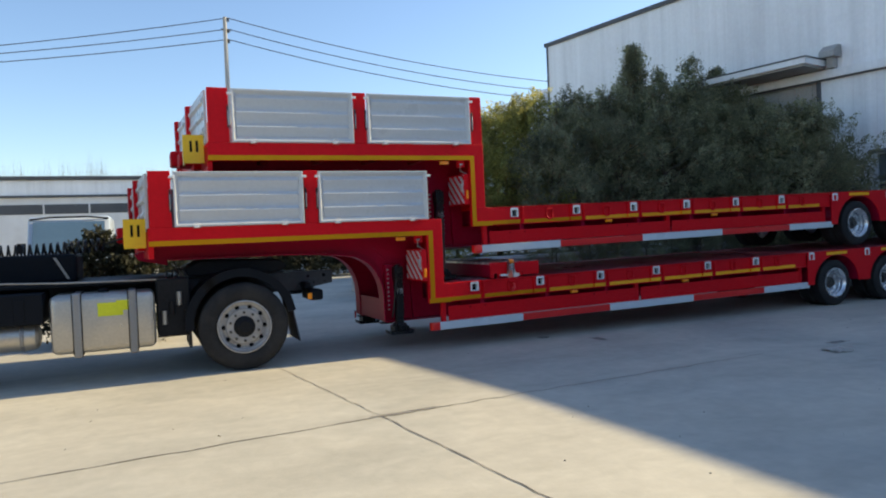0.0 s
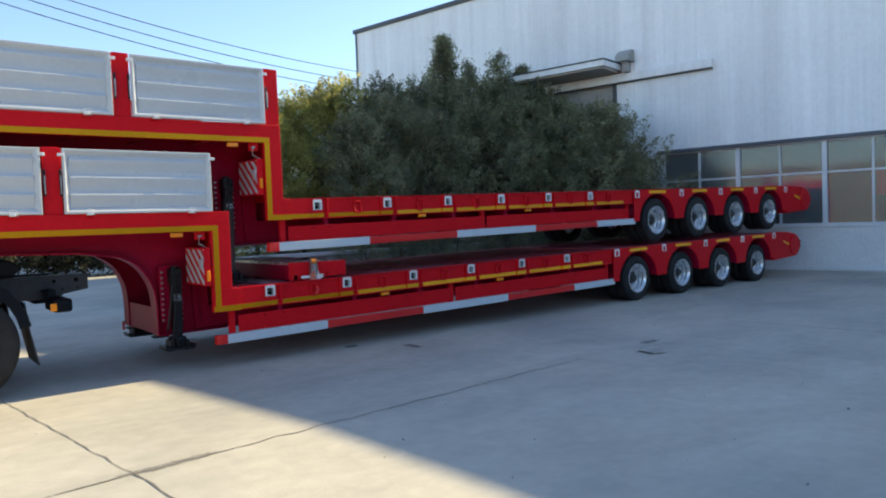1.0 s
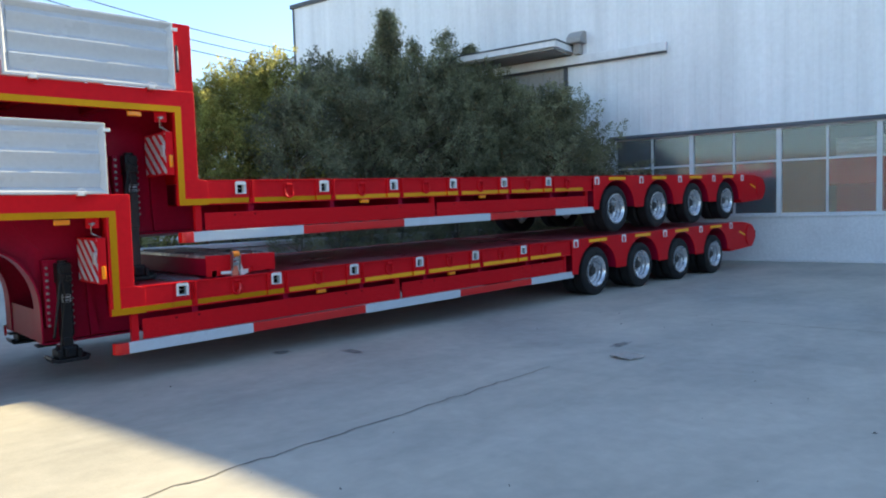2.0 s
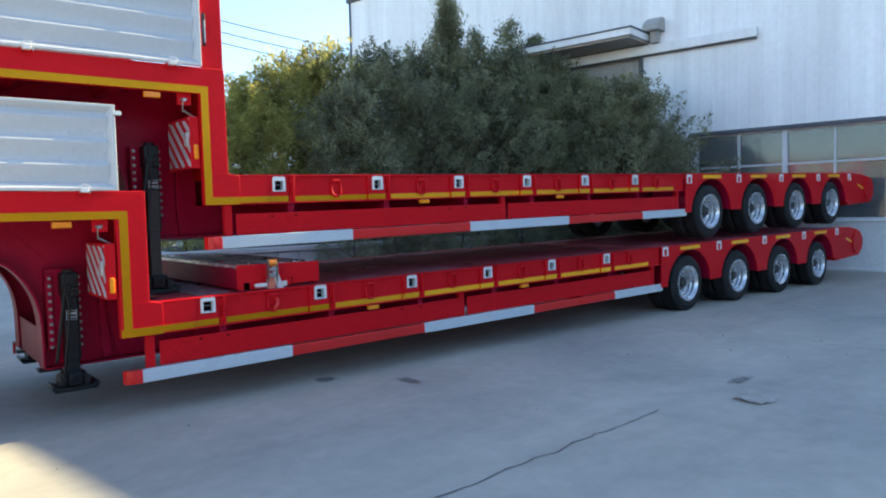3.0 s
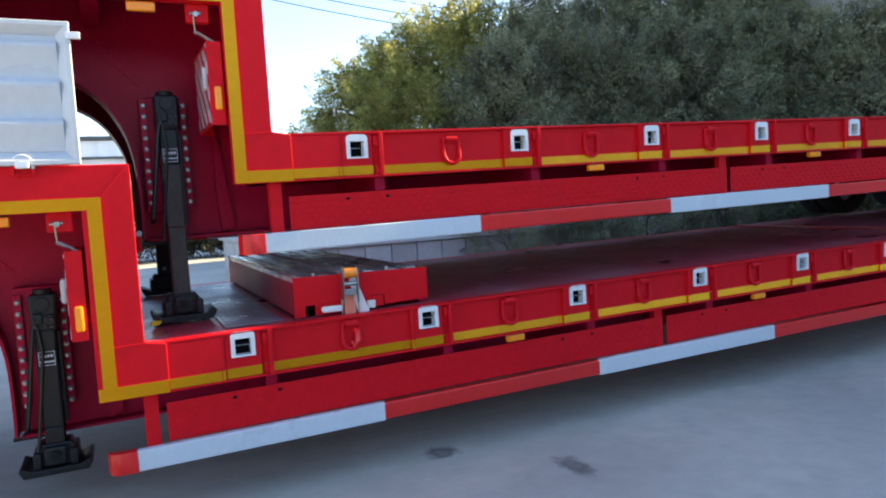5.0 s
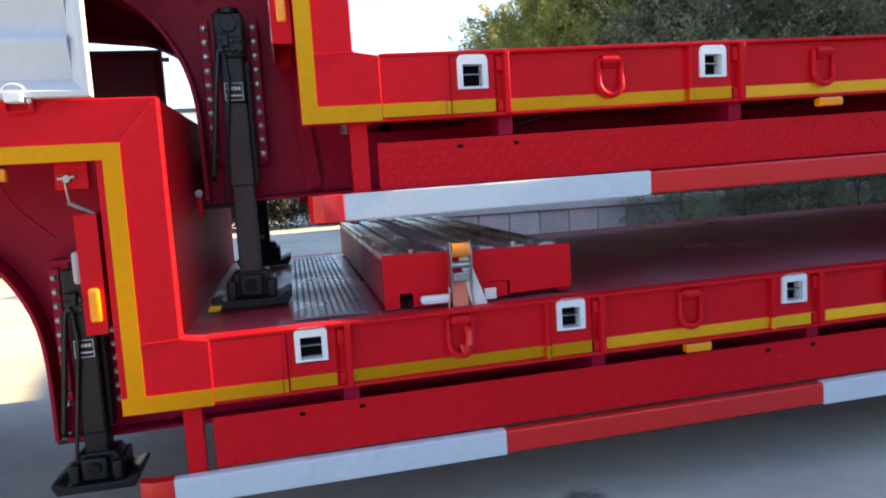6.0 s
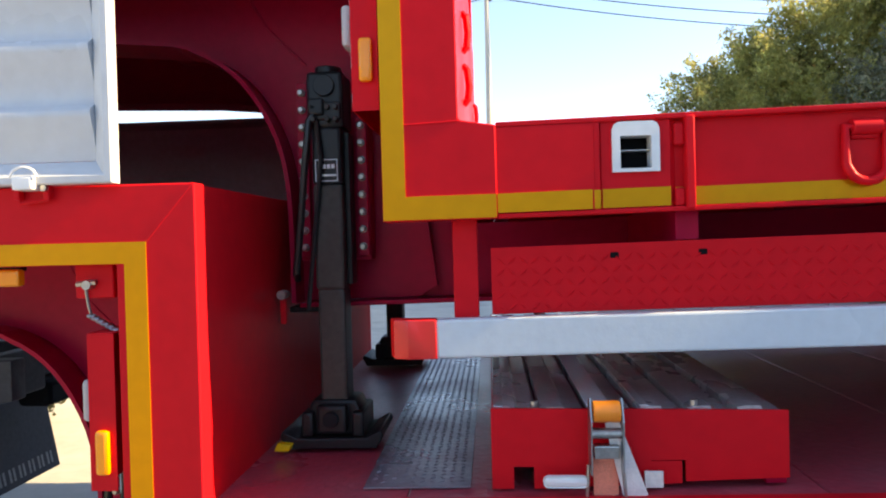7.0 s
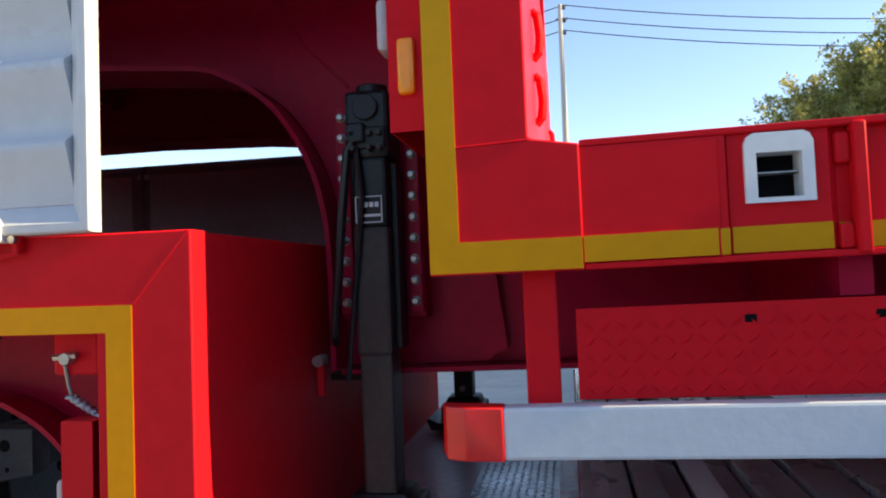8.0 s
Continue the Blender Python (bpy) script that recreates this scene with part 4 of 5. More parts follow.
# ---------------------------------------------------------------- ground
def sheet(bm, pts, z):
    vs = [bm.verts.new((x, y, z)) for x, y in pts]
    f = bm.faces.new(vs)
    if f.normal.z < 0 or f.calc_area() and (f.normal_update() or f.normal.z < 0):
        f.normal_flip()
    return bm


ground_bm = B()
sheet(ground_bm, [(-900, -900), (900, -900), (900, 900), (-900, 900)], 0.0)
tagged(part("ground", ground_bm, CONCRETE), "pale worn concrete yard", "ground", kind="structure")


def wander(a, b, n, amp, seed):
    """Points of a slightly uneven line from a to b."""
    rnd = random.Random(seed)
    a, b = Vector(a), Vector(b)
    d = (b - a).normalized()
    s = Vector((-d.y, d.x))
    return [a.lerp(b, i / n) + s * amp * (noise.noise(Vector((i * 0.35, seed, 0.0))) + 0.35 * rnd.uniform(-1, 1)) for i in range(n + 1)]


def joint(name, a, b, n, amp, width, seed, label):
    line, bm = wander(a, b, n, amp, seed), B()
    rnd = random.Random(seed + 50)
    L, R = [], []
    for i, p in enumerate(line):
        d = (line[min(i + 1, n)] - line[max(i - 1, 0)]).normalized()
        s, w = Vector((-d.y, d.x)), width * rnd.uniform(0.35, 1.25)
        L.append(bm.verts.new((*(p + s * w), 0.004)))
        R.append(bm.verts.new((*(p - s * w), 0.004)))
    for i in range(n):
        bm.faces.new((R[i], R[i + 1], L[i + 1], L[i]))
    return tagged(part(name, bm, SEALANT), label, "joint", kind="structure")


joint("slab_joint_1", (-24, -4.93), (-1.87, -2.86), 140, 0.03, 0.0085, 3, "dark uneven joint between concrete slabs")
joint("slab_joint_2", (-1.87, -2.86), (2.9, -2.60), 60, 0.035, 0.0075, 7, "dark uneven joint between concrete slabs")
joint("slab_joint_3", (-2.24, 0.2), (-1.87, -2.88), 36, 0.02, 0.005, 9, "dark thin joint between concrete slabs")
joint("slab_joint_4", (-1.87, -2.88), (-0.68, -13.6), 80, 0.02, 0.0075, 12, "dark thin joint between concrete slabs")
joint("slab_joint_5", (6.3, -2.4), (7.6, -14), 60, 0.03, 0.006, 14, "dark thin joint between concrete slabs")
joint("slab_joint_6", (-10.4, 30), (-10.0, -3.3), 90, 0.03, 0.007, 15, "dark thin joint between concrete slabs")


def blot(name, c, rx, ry, seed, mat, z, label, category):
    bm = B()
    n = 40
    vs = []
    for k in range(n):
        a = 2 * math.pi * k / n
        r = 1 + 0.45 * noise.noise(Vector((1.7 * math.cos(a), 1.7 * math.sin(a), seed))) + 0.2 * noise.noise(Vector((5 * math.cos(a), 5 * math.sin(a), seed)))
        vs.append(bm.verts.new((c[0] + rx * r * math.cos(a), c[1] + ry * r * math.sin(a), z)))
    bm.faces.new(vs)
    return tagged(part(name, bm, mat), label, category, kind="structure")


blot("floor_stain_1", (4.2, -2.56), 0.24, 0.09, 1.0, STAIN, 0.005, "dark damp patch on the concrete", "stain")
blot("floor_stain_2", (2.09, -0.52), 0.09, 0.22, 2.0, STAIN, 0.005, "dark oil patch on the concrete", "stain")
blot("floor_stain_3", (1.56, 0.08), 0.15, 0.12, 3.0, STAIN, 0.005, "dark oil patch on the concrete", "stain")
blot("floor_stain_4", (-1.75, -2.85), 0.36, 0.07, 4.0, STAIN, 0.005, "crumbled patch where the slab joints cross", "stain")
blot("floor_stain_5", (-1.45, -2.825), 0.2, 0.05, 5.0, STAIN, 0.006, "crumbled patch where the slab joints cross", "stain")

# small crumbs lying about
rnd = random.Random(21)
bm = B()
for k in range(70):
    cx, cy, r = rnd.uniform(-6, 9), rnd.uniform(-6.5, -0.4), rnd.uniform(0.006, 0.018)
    vs = [bm.verts.new((cx + r * rnd.uniform(-1, 1), cy + r * rnd.uniform(-1, 1), 0.0 if i < 3 else r * 0.8)) for i in range(4)]
    for f in ((0, 1, 3), (1, 2, 3), (2, 0, 3), (0, 2, 1)):
        bm.faces.new([vs[i] for i in f])
bmesh.ops.recalc_face_normals(bm, faces=list(bm.faces))
tagged(part("gravel", bm, CRUMB), "loose dark crumbs scattered on concrete", "gravel", kind="stuff")

# flattened sheet of card
bm = B()
n = 9
grid = [[bm.verts.new((3.53 + 0.255 * i / n + 0.04 * j / n, -3.06 + 0.25 * j / n + 0.07 * math.sin(i * 0.8) / n - 0.03 * i / n, 0.012 + 0.014 * noise.noise(Vector((i * 0.5, j * 0.6, 4))) + (0.012 if i in (0, n) else 0))) for j in range(n + 1)] for i in range(n + 1)]
for i in range(n):
    for j in range(n):
        bm.faces.new((grid[i][j], grid[i + 1][j], grid[i + 1][j + 1], grid[i][j + 1]))
bmesh.ops.solidify(bm, geom=list(bm.faces), thickness=0.006)
tagged(part("cardboard_sheet", bm, PAPER), "crumpled pale flattened card lying on concrete", "cardboard")


# ---------------------------------------------------------------- workshop hall
KW = 0.1901
HALL = Matrix(((math.sin(KW), -math.cos(KW), 0, 15.414), (-math.cos(KW), -math.sin(KW), 0, -0.35), (0, 0, 1, 0), (0, 0, 0, 1)))
# local: x along the wall (away from the far corner), y out of the wall towards the yard, z up


def hp(name, bm, mat, parent=None, label="", sharp=21):
    """A mesh in the hall's own axes."""
    bmesh.ops.recalc_face_normals(bm, faces=list(bm.faces))
    if parent is None:
        ob = part(name, bm, mat, None, label, sharp=sharp)
        ob.matrix_basis = HALL
        return ob
    return part(name, bm, mat, parent, label, sharp=sharp)


U0, U1, ROOF = -17.06, 28.2, 9.156
WIN0, SILL, HEAD = -4.63, 1.132, 3.263
D0, D1, DTOP = -8.95, -5.96, 5.50
wall = thing("wall_hall", "white metal clad workshop hall wall", "wall", HALL, kind="structure")
bm = B()
for a in ((U0, D0, 0, ROOF), (D0, D1, DTOP, ROOF), (D1, WIN0, 0, ROOF), (WIN0, U1, HEAD, ROOF)):
    box(bm, a[0], a[1], -0.22, 0.0, a[2], a[3])
hp("wall_core", bm, CLAD, wall)
# ribs of the cladding sheets
bm = B()
u = U0 + 0.02
rib_meshes = {}
while u < U1 - 0.1:
    z0 = HEAD + 0.09 if u > WIN0 - 0.1 else (6.02 if D0 - 1.5 < u < D1 + 0.2 else 0.05)
    if z0 not in rib_meshes:
        rib_meshes[z0] = finish("cladding_rib", prism(B(), [(0, 0.0), (0.014, 0.008), (0.05, 0.008), (0.064, 0.0)], z0, ROOF - 0.04, "z"), CLAD)
    part("cladding_rib", rib_meshes[z0], None, wall, at=(u, 0, 0))
    u += 0.3
# unseen parapet that climbs along the wall, added to shape its ground shadow
hp("shadow_edge_parapet", prism(B(), [(0.0, ROOF + 0.1), (U1, ROOF + 0.1), (U1, ROOF + 2.5), (12, ROOF + 0.97), (7.5, ROOF + 0.55), (6.06, ROOF + 0.41), (4.4, ROOF + 0.27), (2.8, ROOF + 0.165), (0.4, ROOF + 0.122), (0.0, ROOF + 0.122)], -0.28, 0.06, "y"), CLAD, wall)
hp("plinth", box(B(), WIN0, U1, -0.22, 0.03, 0.0, SILL - 0.05), RENDERW, wall, "off-white rendered plinth")
hp("base_strip", box(B(), WIN0, U1, 0.03, 0.12, 0.0, 0.06, 0.01), RENDERW, wall, "pale strip along the foot of the plinth")
hp("sill", box(B(), WIN0, U1, -0.24, 0.07, SILL - 0.05, SILL, 0.008), RENDERW, wall)
hp("head_flashing", prism(B(), [(0.0, HEAD), (0.09, HEAD - 0.02), (0.09, HEAD + 0.02), (0.0, HEAD + 0.09)], WIN0 - 0.05, U1, "x"), TRIM, wall, "dark flashing over the windows")
hp("eaves_flashing", box(B(), U0 - 0.1, U1, -0.3, 0.09, ROOF - 0.03, ROOF + 0.12, 0.01), TRIM, wall, "dark roof edge flashing")
hp("corner_flashing", box(B(), U0 - 0.03, U0 + 0.06, -0.3, 0.03, 0, ROOF - 0.03), TRIM, wall, "dark corner flashing")
roof_bm = prism(B(), [(-0.3, ROOF + 0.05), (-14, ROOF + 1.1), (-28, ROOF + 0.05), (-28, ROOF - 0.1), (-0.3, ROOF - 0.1)], U0, U1, "x")
roof = hp("hall_roof", roof_bm, CLAD)
tagged(roof, "low pitched metal hall roof", "roof", kind="structure")
bm = B()
box(bm, U0, U0 + 0.22, -28, -0.22, 0, ROOF - 0.1)
box(bm, U1 - 0.22, U1, -28, -0.22, 0, ROOF - 0.1)
box(bm, U0, U1, -28.2, -28, 0, ROOF - 0.1)
tagged(hp("wall_hall_back", bm, CLAD), "white metal clad hall walls out of view", "wall", kind="structure")
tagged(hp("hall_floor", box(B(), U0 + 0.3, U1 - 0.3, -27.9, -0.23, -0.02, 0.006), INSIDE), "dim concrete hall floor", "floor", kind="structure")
# a wall some way inside, seen through the panes, dimmed by its dark colour
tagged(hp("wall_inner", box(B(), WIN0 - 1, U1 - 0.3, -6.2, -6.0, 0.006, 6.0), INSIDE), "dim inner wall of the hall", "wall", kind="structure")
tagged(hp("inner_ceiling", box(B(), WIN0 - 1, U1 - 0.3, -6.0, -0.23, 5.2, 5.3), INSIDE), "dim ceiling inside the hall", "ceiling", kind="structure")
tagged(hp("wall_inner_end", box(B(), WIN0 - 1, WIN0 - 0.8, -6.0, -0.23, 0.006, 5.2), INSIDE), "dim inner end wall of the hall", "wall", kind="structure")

# window bands: three posts wide units
MULL = 1.04
unit = 0
u = -4.53
TRANSOM = 2.45
while u < 22:
    unit += 1
    win = thing("window_%d" % unit, "white framed two-row hall window with dark panes", "window", HALL, kind="structure")
    hp("post", box(B(), u - 0.055, u + 0.055, -0.12, 0.015, SILL, HEAD, 0.004), FRAME, win)
    hp("mullion", box(B(), u + MULL - 0.025, u + MULL + 0.025, -0.1, 0.0, SILL, HEAD, 0.004), FRAME, win)
    for a, b in ((u + 0.055, u + MULL - 0.025), (u + MULL + 0.025, u + 2 * MULL - 0.055)):
        hp("transom", box(B(), a, b, -0.09, -0.01, TRANSOM - 0.025, TRANSOM + 0.025, 0.004), FRAME, win)
        hp("bottom_rail", box(B(), a, b, -0.09, -0.01, SILL, SILL + 0.05, 0.004), FRAME, win)
        hp("top_rail", box(B(), a, b, -0.09, -0.01, HEAD - 0.05, HEAD, 0.004), FRAME, win)
        for z0, z1 in ((SILL + 0.05, TRANSOM - 0.025), (TRANSOM + 0.025, HEAD - 0.05)):
            pane = hp("pane", box(B(), a, b, -0.055, -0.049, z0, z1), GLASS, win)
            pane.visible_shadow = False
    u += 2 * MULL

# sliding door under its canopy
door = thing("door_1", "weathered grey sliding hall door under a canopy", "door", HALL, kind="structure")
hp("door_leaf", box(B(), D0 + 0.02, D1 - 0.05, -0.16, -0.1, 0.02, DTOP), SHUTTER, door)
for k in range(6):
    a = D0 + 0.2 + 0.5 * k
    hp("door_rib", box(B(), a, a + 0.05, -0.1, -0.07, 0.1, DTOP - 0.05), SHUTTER, door)
hp("door_edge", box(B(), D1 - 0.05, D1 + 0.06, -0.2, 0.05, 0.0, DTOP), TRIM, door, "dark door edge")
hp("door_rail", box(B(), D0, -3.04, 0.02, 0.16, 5.475, 5.705, 0.01), CLAD, door, "pale door rail cover")
# dark strip put in for the shade under the rail cover
hp("rail_shadow_gap", box(B(), D0, -3.06, 0.02, 0.10, 5.435, 5.475), TRIM, door)
canopy = thing("canopy", "pale metal canopy over the hall door", "canopy", HALL, kind="structure")
hp("canopy_slab", box(B(), -10.0, -5.66, 0.01, 1.25, 5.80, 5.965, 0.01), CLAD, canopy)
hp("canopy_trim", box(B(), -10.02, -5.64, 0.0, 1.28, 5.965, 6.0), TRIM, canopy)
hp("canopy_soffit", box(B(), -9.9, -5.76, 0.02, 1.15, 5.75, 5.80), SHUTTER, canopy)
vent = thing("wall_vent", "grey vent hood on the hall wall", "vent", HALL)
hp("hood", prism(B(), [(0.02, 6.01), (0.45, 6.01), (0.45, 6.17), (0.2, 6.35), (0.02, 6.35)], -5.72, -5.3, "x", 0.01), SHUTTER, vent)
hp("duct", box(B(), -5.6, -5.42, 0.02, 0.28, 5.72, 6.01, 0.02), SHUTTER, vent)

# boxes behind the panes, added in place of a trailer reflection in the glass
stack = thing("sheet_stack", "white and red boxes standing in for a window reflection", "stack", HALL)
for k in range(5):
    hp("reflected_white", box(B(), 0.6, 4.6, -3.2, -2.3, 2.57 + 0.1 * k, 2.655 + 0.1 * k, 0.015), WHITE, stack)
hp("reflected_red", box(B(), 0.4, 4.9, -3.3, -2.25, 1.85, 2.565, 0.03), RED, stack)
hp("stand", box(B(), 0.6, 4.7, -3.2, -2.35, 0.006, 1.85, 0.03), RED_IN, stack)


# unseen block behind the hall, added to throw shade on the far yard
tagged(part("wall_shade_block", box(B(), 15.2, 45, 21.5, 52, 0, 8.6), CLAD), "unseen plain block added to shade the far yard", "wall", kind="structure")
# unseen wall, added to hold back low sky light from the trailers' near side
tagged(part("wall_yard_near", box(B(), -45.9, 40, -24.4, -24, 0, 4.5), SHADEWALL), "unseen plain grey wall added to shape the yard's light", "wall", kind="structure")
# far side of the yard, behind the camera: unseen, added for reflections and fill light
tagged(part("wall_yard", box(B(), -46.5, -46, -60, 120, 0, 6), SHADEWALL), "unseen plain grey wall added to shape the yard's light", "wall", kind="structure")


# ---------------------------------------------------------------- planter and trees
PX0, PX1, PY0, PY1, PH = 1.9, 14.6, 5.8, 11.5, 0.98
planter = thing("planter", "raised bed walled with pale stone blocks", "planter", kind="structure")
part("soil", box(B(), PX0 + 0.2, PX1 - 0.2, PY0 + 0.2, PY1 - 0.2, 0.0, PH - 0.12), SOIL, planter)
part("coping", box(B(), PX0 - 0.05, PX1 + 0.05, PY0 - 0.05, PY0 + 0.25, PH - 0.08, PH, 0.01), BLOCK, planter)
part("coping", box(B(), PX0 - 0.05, PX0 + 0.25, PY0 + 0.25, PY1, PH - 0.08, PH, 0.01), BLOCK, planter)
block = finish("stone_block", box(B(), 0.0, 0.392, 0.0, 0.2, 0.0, 0.292, 0.012, 1), BLOCK)
for c in range(3):
    x = PX0 + (0.2 if c % 2 else 0.0)
    while x < PX1 - 0.39:
        part("stone_block", block, None, planter, at=(x, PY0, 0.3 * c))
        x += 0.4
    y = PY0 + 0.21
    while y < PY1 - 0.4:
        part("stone_block", block, None, planter, at=pose(PX0 + 0.2, y, 0.3 * c, 0, 0, 90))
        y += 0.4


def crown_mesh(name, seed, height, radius, mat, clumps, per, leaf, shape):
    """Thousands of small pointed leaves along feathery sprays that lean out and up from an uneven crown."""
    rng = np.random.default_rng(seed)
    cs, ds = [], []
    while len(cs) < clumps:
        h = rng.random() ** 0.85
        if shape == "cone":
            r = radius * (1 - h) ** 0.9
        elif shape == "bush":
            r = radius * (1 - h ** 2.2) ** 0.6
        else:
            r = radius * (1 - (2 * h - 0.75) ** 2 / 1.7)
        a = rng.random() * 2 * math.pi
        wob = 1 + 0.75 * noise.noise(Vector((1.6 * math.cos(a), 1.6 * math.sin(a), 2.6 * h + seed)))
        d = max(r, 0.04) * wob * (0.25 + 0.75 * rng.random() ** 0.5)
        p = Vector((d * math.cos(a), d * math.sin(a), h * height))
        if shape != "cone" and noise.noise(p * 1.1 + Vector((seed, 0, 0))) < -0.18:
            continue
        lean = Vector((math.cos(a), math.sin(a), 0)) * (0.2 + 0.8 * d / radius) + Vector((rng.normal(0, 0.3), rng.normal(0, 0.3), rng.uniform(0.25, 1.3)))
        cs.append(p)
        ds.append(lean.normalized() * rng.uniform(0.35, 0.95) * (0.75 - 0.35 * h if shape == "cone" else 1.0))
    base, way = np.repeat(np.array(cs), per, axis=0), np.repeat(np.array(ds), per, axis=0)
    n = clumps * per
    u = rng.random(n)[:, None] ** 0.9
    c = base + way * u + rng.normal(0, 1, (n, 3)) * np.array([0.17, 0.17, 0.15]) * (1.05 - 0.85 * u)
    d = rng.normal(0, 0.7, (n, 3)) + 0.9 * way / np.linalg.norm(way, axis=1)[:, None]
    d /= np.linalg.norm(d, axis=1)[:, None]
    s = np.cross(d, rng.normal(0, 1, (n, 3)))
    s /= np.linalg.norm(s, axis=1)[:, None]
    L = (leaf * rng.uniform(0.55, 1.45, n))[:, None]
    v = np.stack([c - d * L * 0.5, c + s * L * 0.24, c + d * L * 0.5, c - s * L * 0.24], axis=1).reshape(-1, 3)
    f = np.arange(4 * n).reshape(-1, 4)
    me = bpy.data.meshes.new(name)
    me.from_pydata(v.tolist(), [], f.tolist())
    me.materials.append(mat)
    return me


def trunk_mesh(name, seed, height, radius, limbs, r0):
    rng = random.Random(seed)
    bm = B()
    top = height * 0.9
    pts = [(0.06 * math.sin(i + seed), 0.06 * math.cos(1.7 * i + seed), top * i / 7 - 0.1) for i in range(8)]
    tube(bm, pts, r0, 8, taper=r0 * 0.2)
    for k in range(limbs):
        z = top * rng.uniform(0.12, 0.85)
        a = rng.uniform(0, 6.28)
        reach = radius * rng.uniform(0.6, 1.05) * (1.15 - z / height)
        line = [(reach * t * math.cos(a) + 0.04 * math.sin(5 * t), reach * t * math.sin(a), z + reach * (0.75 * t - 0.1 * t * t)) for t in (0, 0.25, 0.5, 0.75, 1)]
        tube(bm, line, r0 * 0.4, 6, taper=0.008)
    return finish(name, bm, BARK, 60)


def tree(x, y, z, kind, turn_by, scale, label):
    t = thing("tree", label, "tree", Matrix.Translation((x, y, z)) @ Matrix.Rotation(turn_by, 4, "Z") @ Matrix.Scale(scale, 4), "trees in the raised bed")
    trunk, crown = KINDS[kind]
    part("trunk", trunk, None, t)
    part("crown", crown, None, t)
    return t


KINDS = {}
for key, seed, hgt, rad, mat, cl, per, leaf, shape in (
        ("bush_a", 3, 4.6, 1.75, LEAF, 330, 120, 0.07, "bush"), ("bush_b", 8, 4.3, 1.6, LEAF, 310, 120, 0.07, "bush"), ("round", 14, 4.8, 1.7, LEAF, 310, 120, 0.07, "round"),
        ("loose_a", 51, 4.4, 1.9, LEAF, 190, 120, 0.07, "round"), ("loose_b", 57, 4.6, 1.7, LEAF, 180, 120, 0.07, "bush"),
        ("cone", 23, 6.0, 1.5, LEAF, 330, 96, 0.065, "cone"), ("lit", 31, 4.3, 1.6, LEAF_LIT, 280, 120, 0.07, "bush"), ("sprig", 40, 5.6, 0.8, LEAF, 170, 80, 0.065, "cone")):
    KINDS[key] = (trunk_mesh("trunk", seed, hgt, rad, 14, 0.09), crown_mesh("crown", seed, hgt, rad, mat, cl, per, leaf, shape))
G = "dense dark evergreen tree in the raised bed"
HEIGHTS = {"bush_a": 5.4, "bush_b": 5.1, "round": 5.55, "loose_a": 5.2, "loose_b": 5.4, "cone": 6.25, "lit": 5.1, "sprig": 5.75}
for x, y, top, kind, a in (
        (6.2, 7.0, 4.5, "bush_b", 4.4), (7.1, 7.6, 5.1, "bush_a", 1.0), (7.9, 8.4, 5.65, "round", 0.4), (8.3, 6.9, 4.9, "loose_b", 1.5), (8.9, 8.2, 5.75, "bush_b", 2.0),
        (9.75, 8.0, 6.85, "cone", 0.7), (9.7, 6.8, 5.0, "loose_a", 2.6), (10.6, 8.6, 6.05, "round", 3.0), (10.9, 8.2, 6.25, "sprig", 1.9), (11.4, 7.6, 5.9, "bush_a", 4.0),
        (11.0, 6.6, 4.9, "loose_b", 0.5), (11.9, 8.0, 6.6, "sprig", 0.2), (12.3, 8.6, 6.3, "bush_b", 5.0), (12.9, 8.0, 6.35, "cone", 5.6), (12.0, 6.3, 4.9, "loose_a", 2.7),
        (12.7, 7.2, 5.75, "round", 0.6), (12.7, 6.4, 5.2, "bush_a", 3.6), (12.6, 5.5, 5.1, "loose_b", 4.1), (12.5, 4.8, 4.85, "bush_b", 2.1), (12.6, 4.3, 4.6, "loose_a", 0.9), (12.2, 3.9, 3.9, "loose_b", 5.2)):
    base = PH - 0.15 if y > 5.8 and x < 14.4 else 0.0
    tree(x, y, base, kind, a, (top - base) / HEIGHTS[kind], G)
# trees in the sunlit leaf colour
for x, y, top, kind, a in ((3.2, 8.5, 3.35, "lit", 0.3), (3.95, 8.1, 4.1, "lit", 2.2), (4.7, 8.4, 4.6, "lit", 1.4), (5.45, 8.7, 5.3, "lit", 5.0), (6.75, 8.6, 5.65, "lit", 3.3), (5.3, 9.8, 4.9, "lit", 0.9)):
    tree(x, y, PH - 0.15, kind, a, (top - PH + 0.15) / HEIGHTS[kind], "bushy tree with sunlight put into its yellow-green leaf colour")

# shrubs behind the truck
for k, (x, y, s) in enumerate(((-4.35, 4.3, 0.40), (-3.75, 4.1, 0.39), (-4.7, 4.6, 0.34))):
    sh = thing("shrub", "scrubby dull green shrub growing from the yard", "shrub", Matrix.Translation((x, y, 0)) @ Matrix.Rotation(k * 2.1, 4, "Z") @ Matrix.Scale(s, 4), "shrubs")
    part("trunk", KINDS["bush_b"][0], None, sh)
    part("foliage", crown_mesh("foliage", 60 + k, 4.2, 1.5, LEAF_DULL, 220, 30, 0.2, "bush"), None, sh)


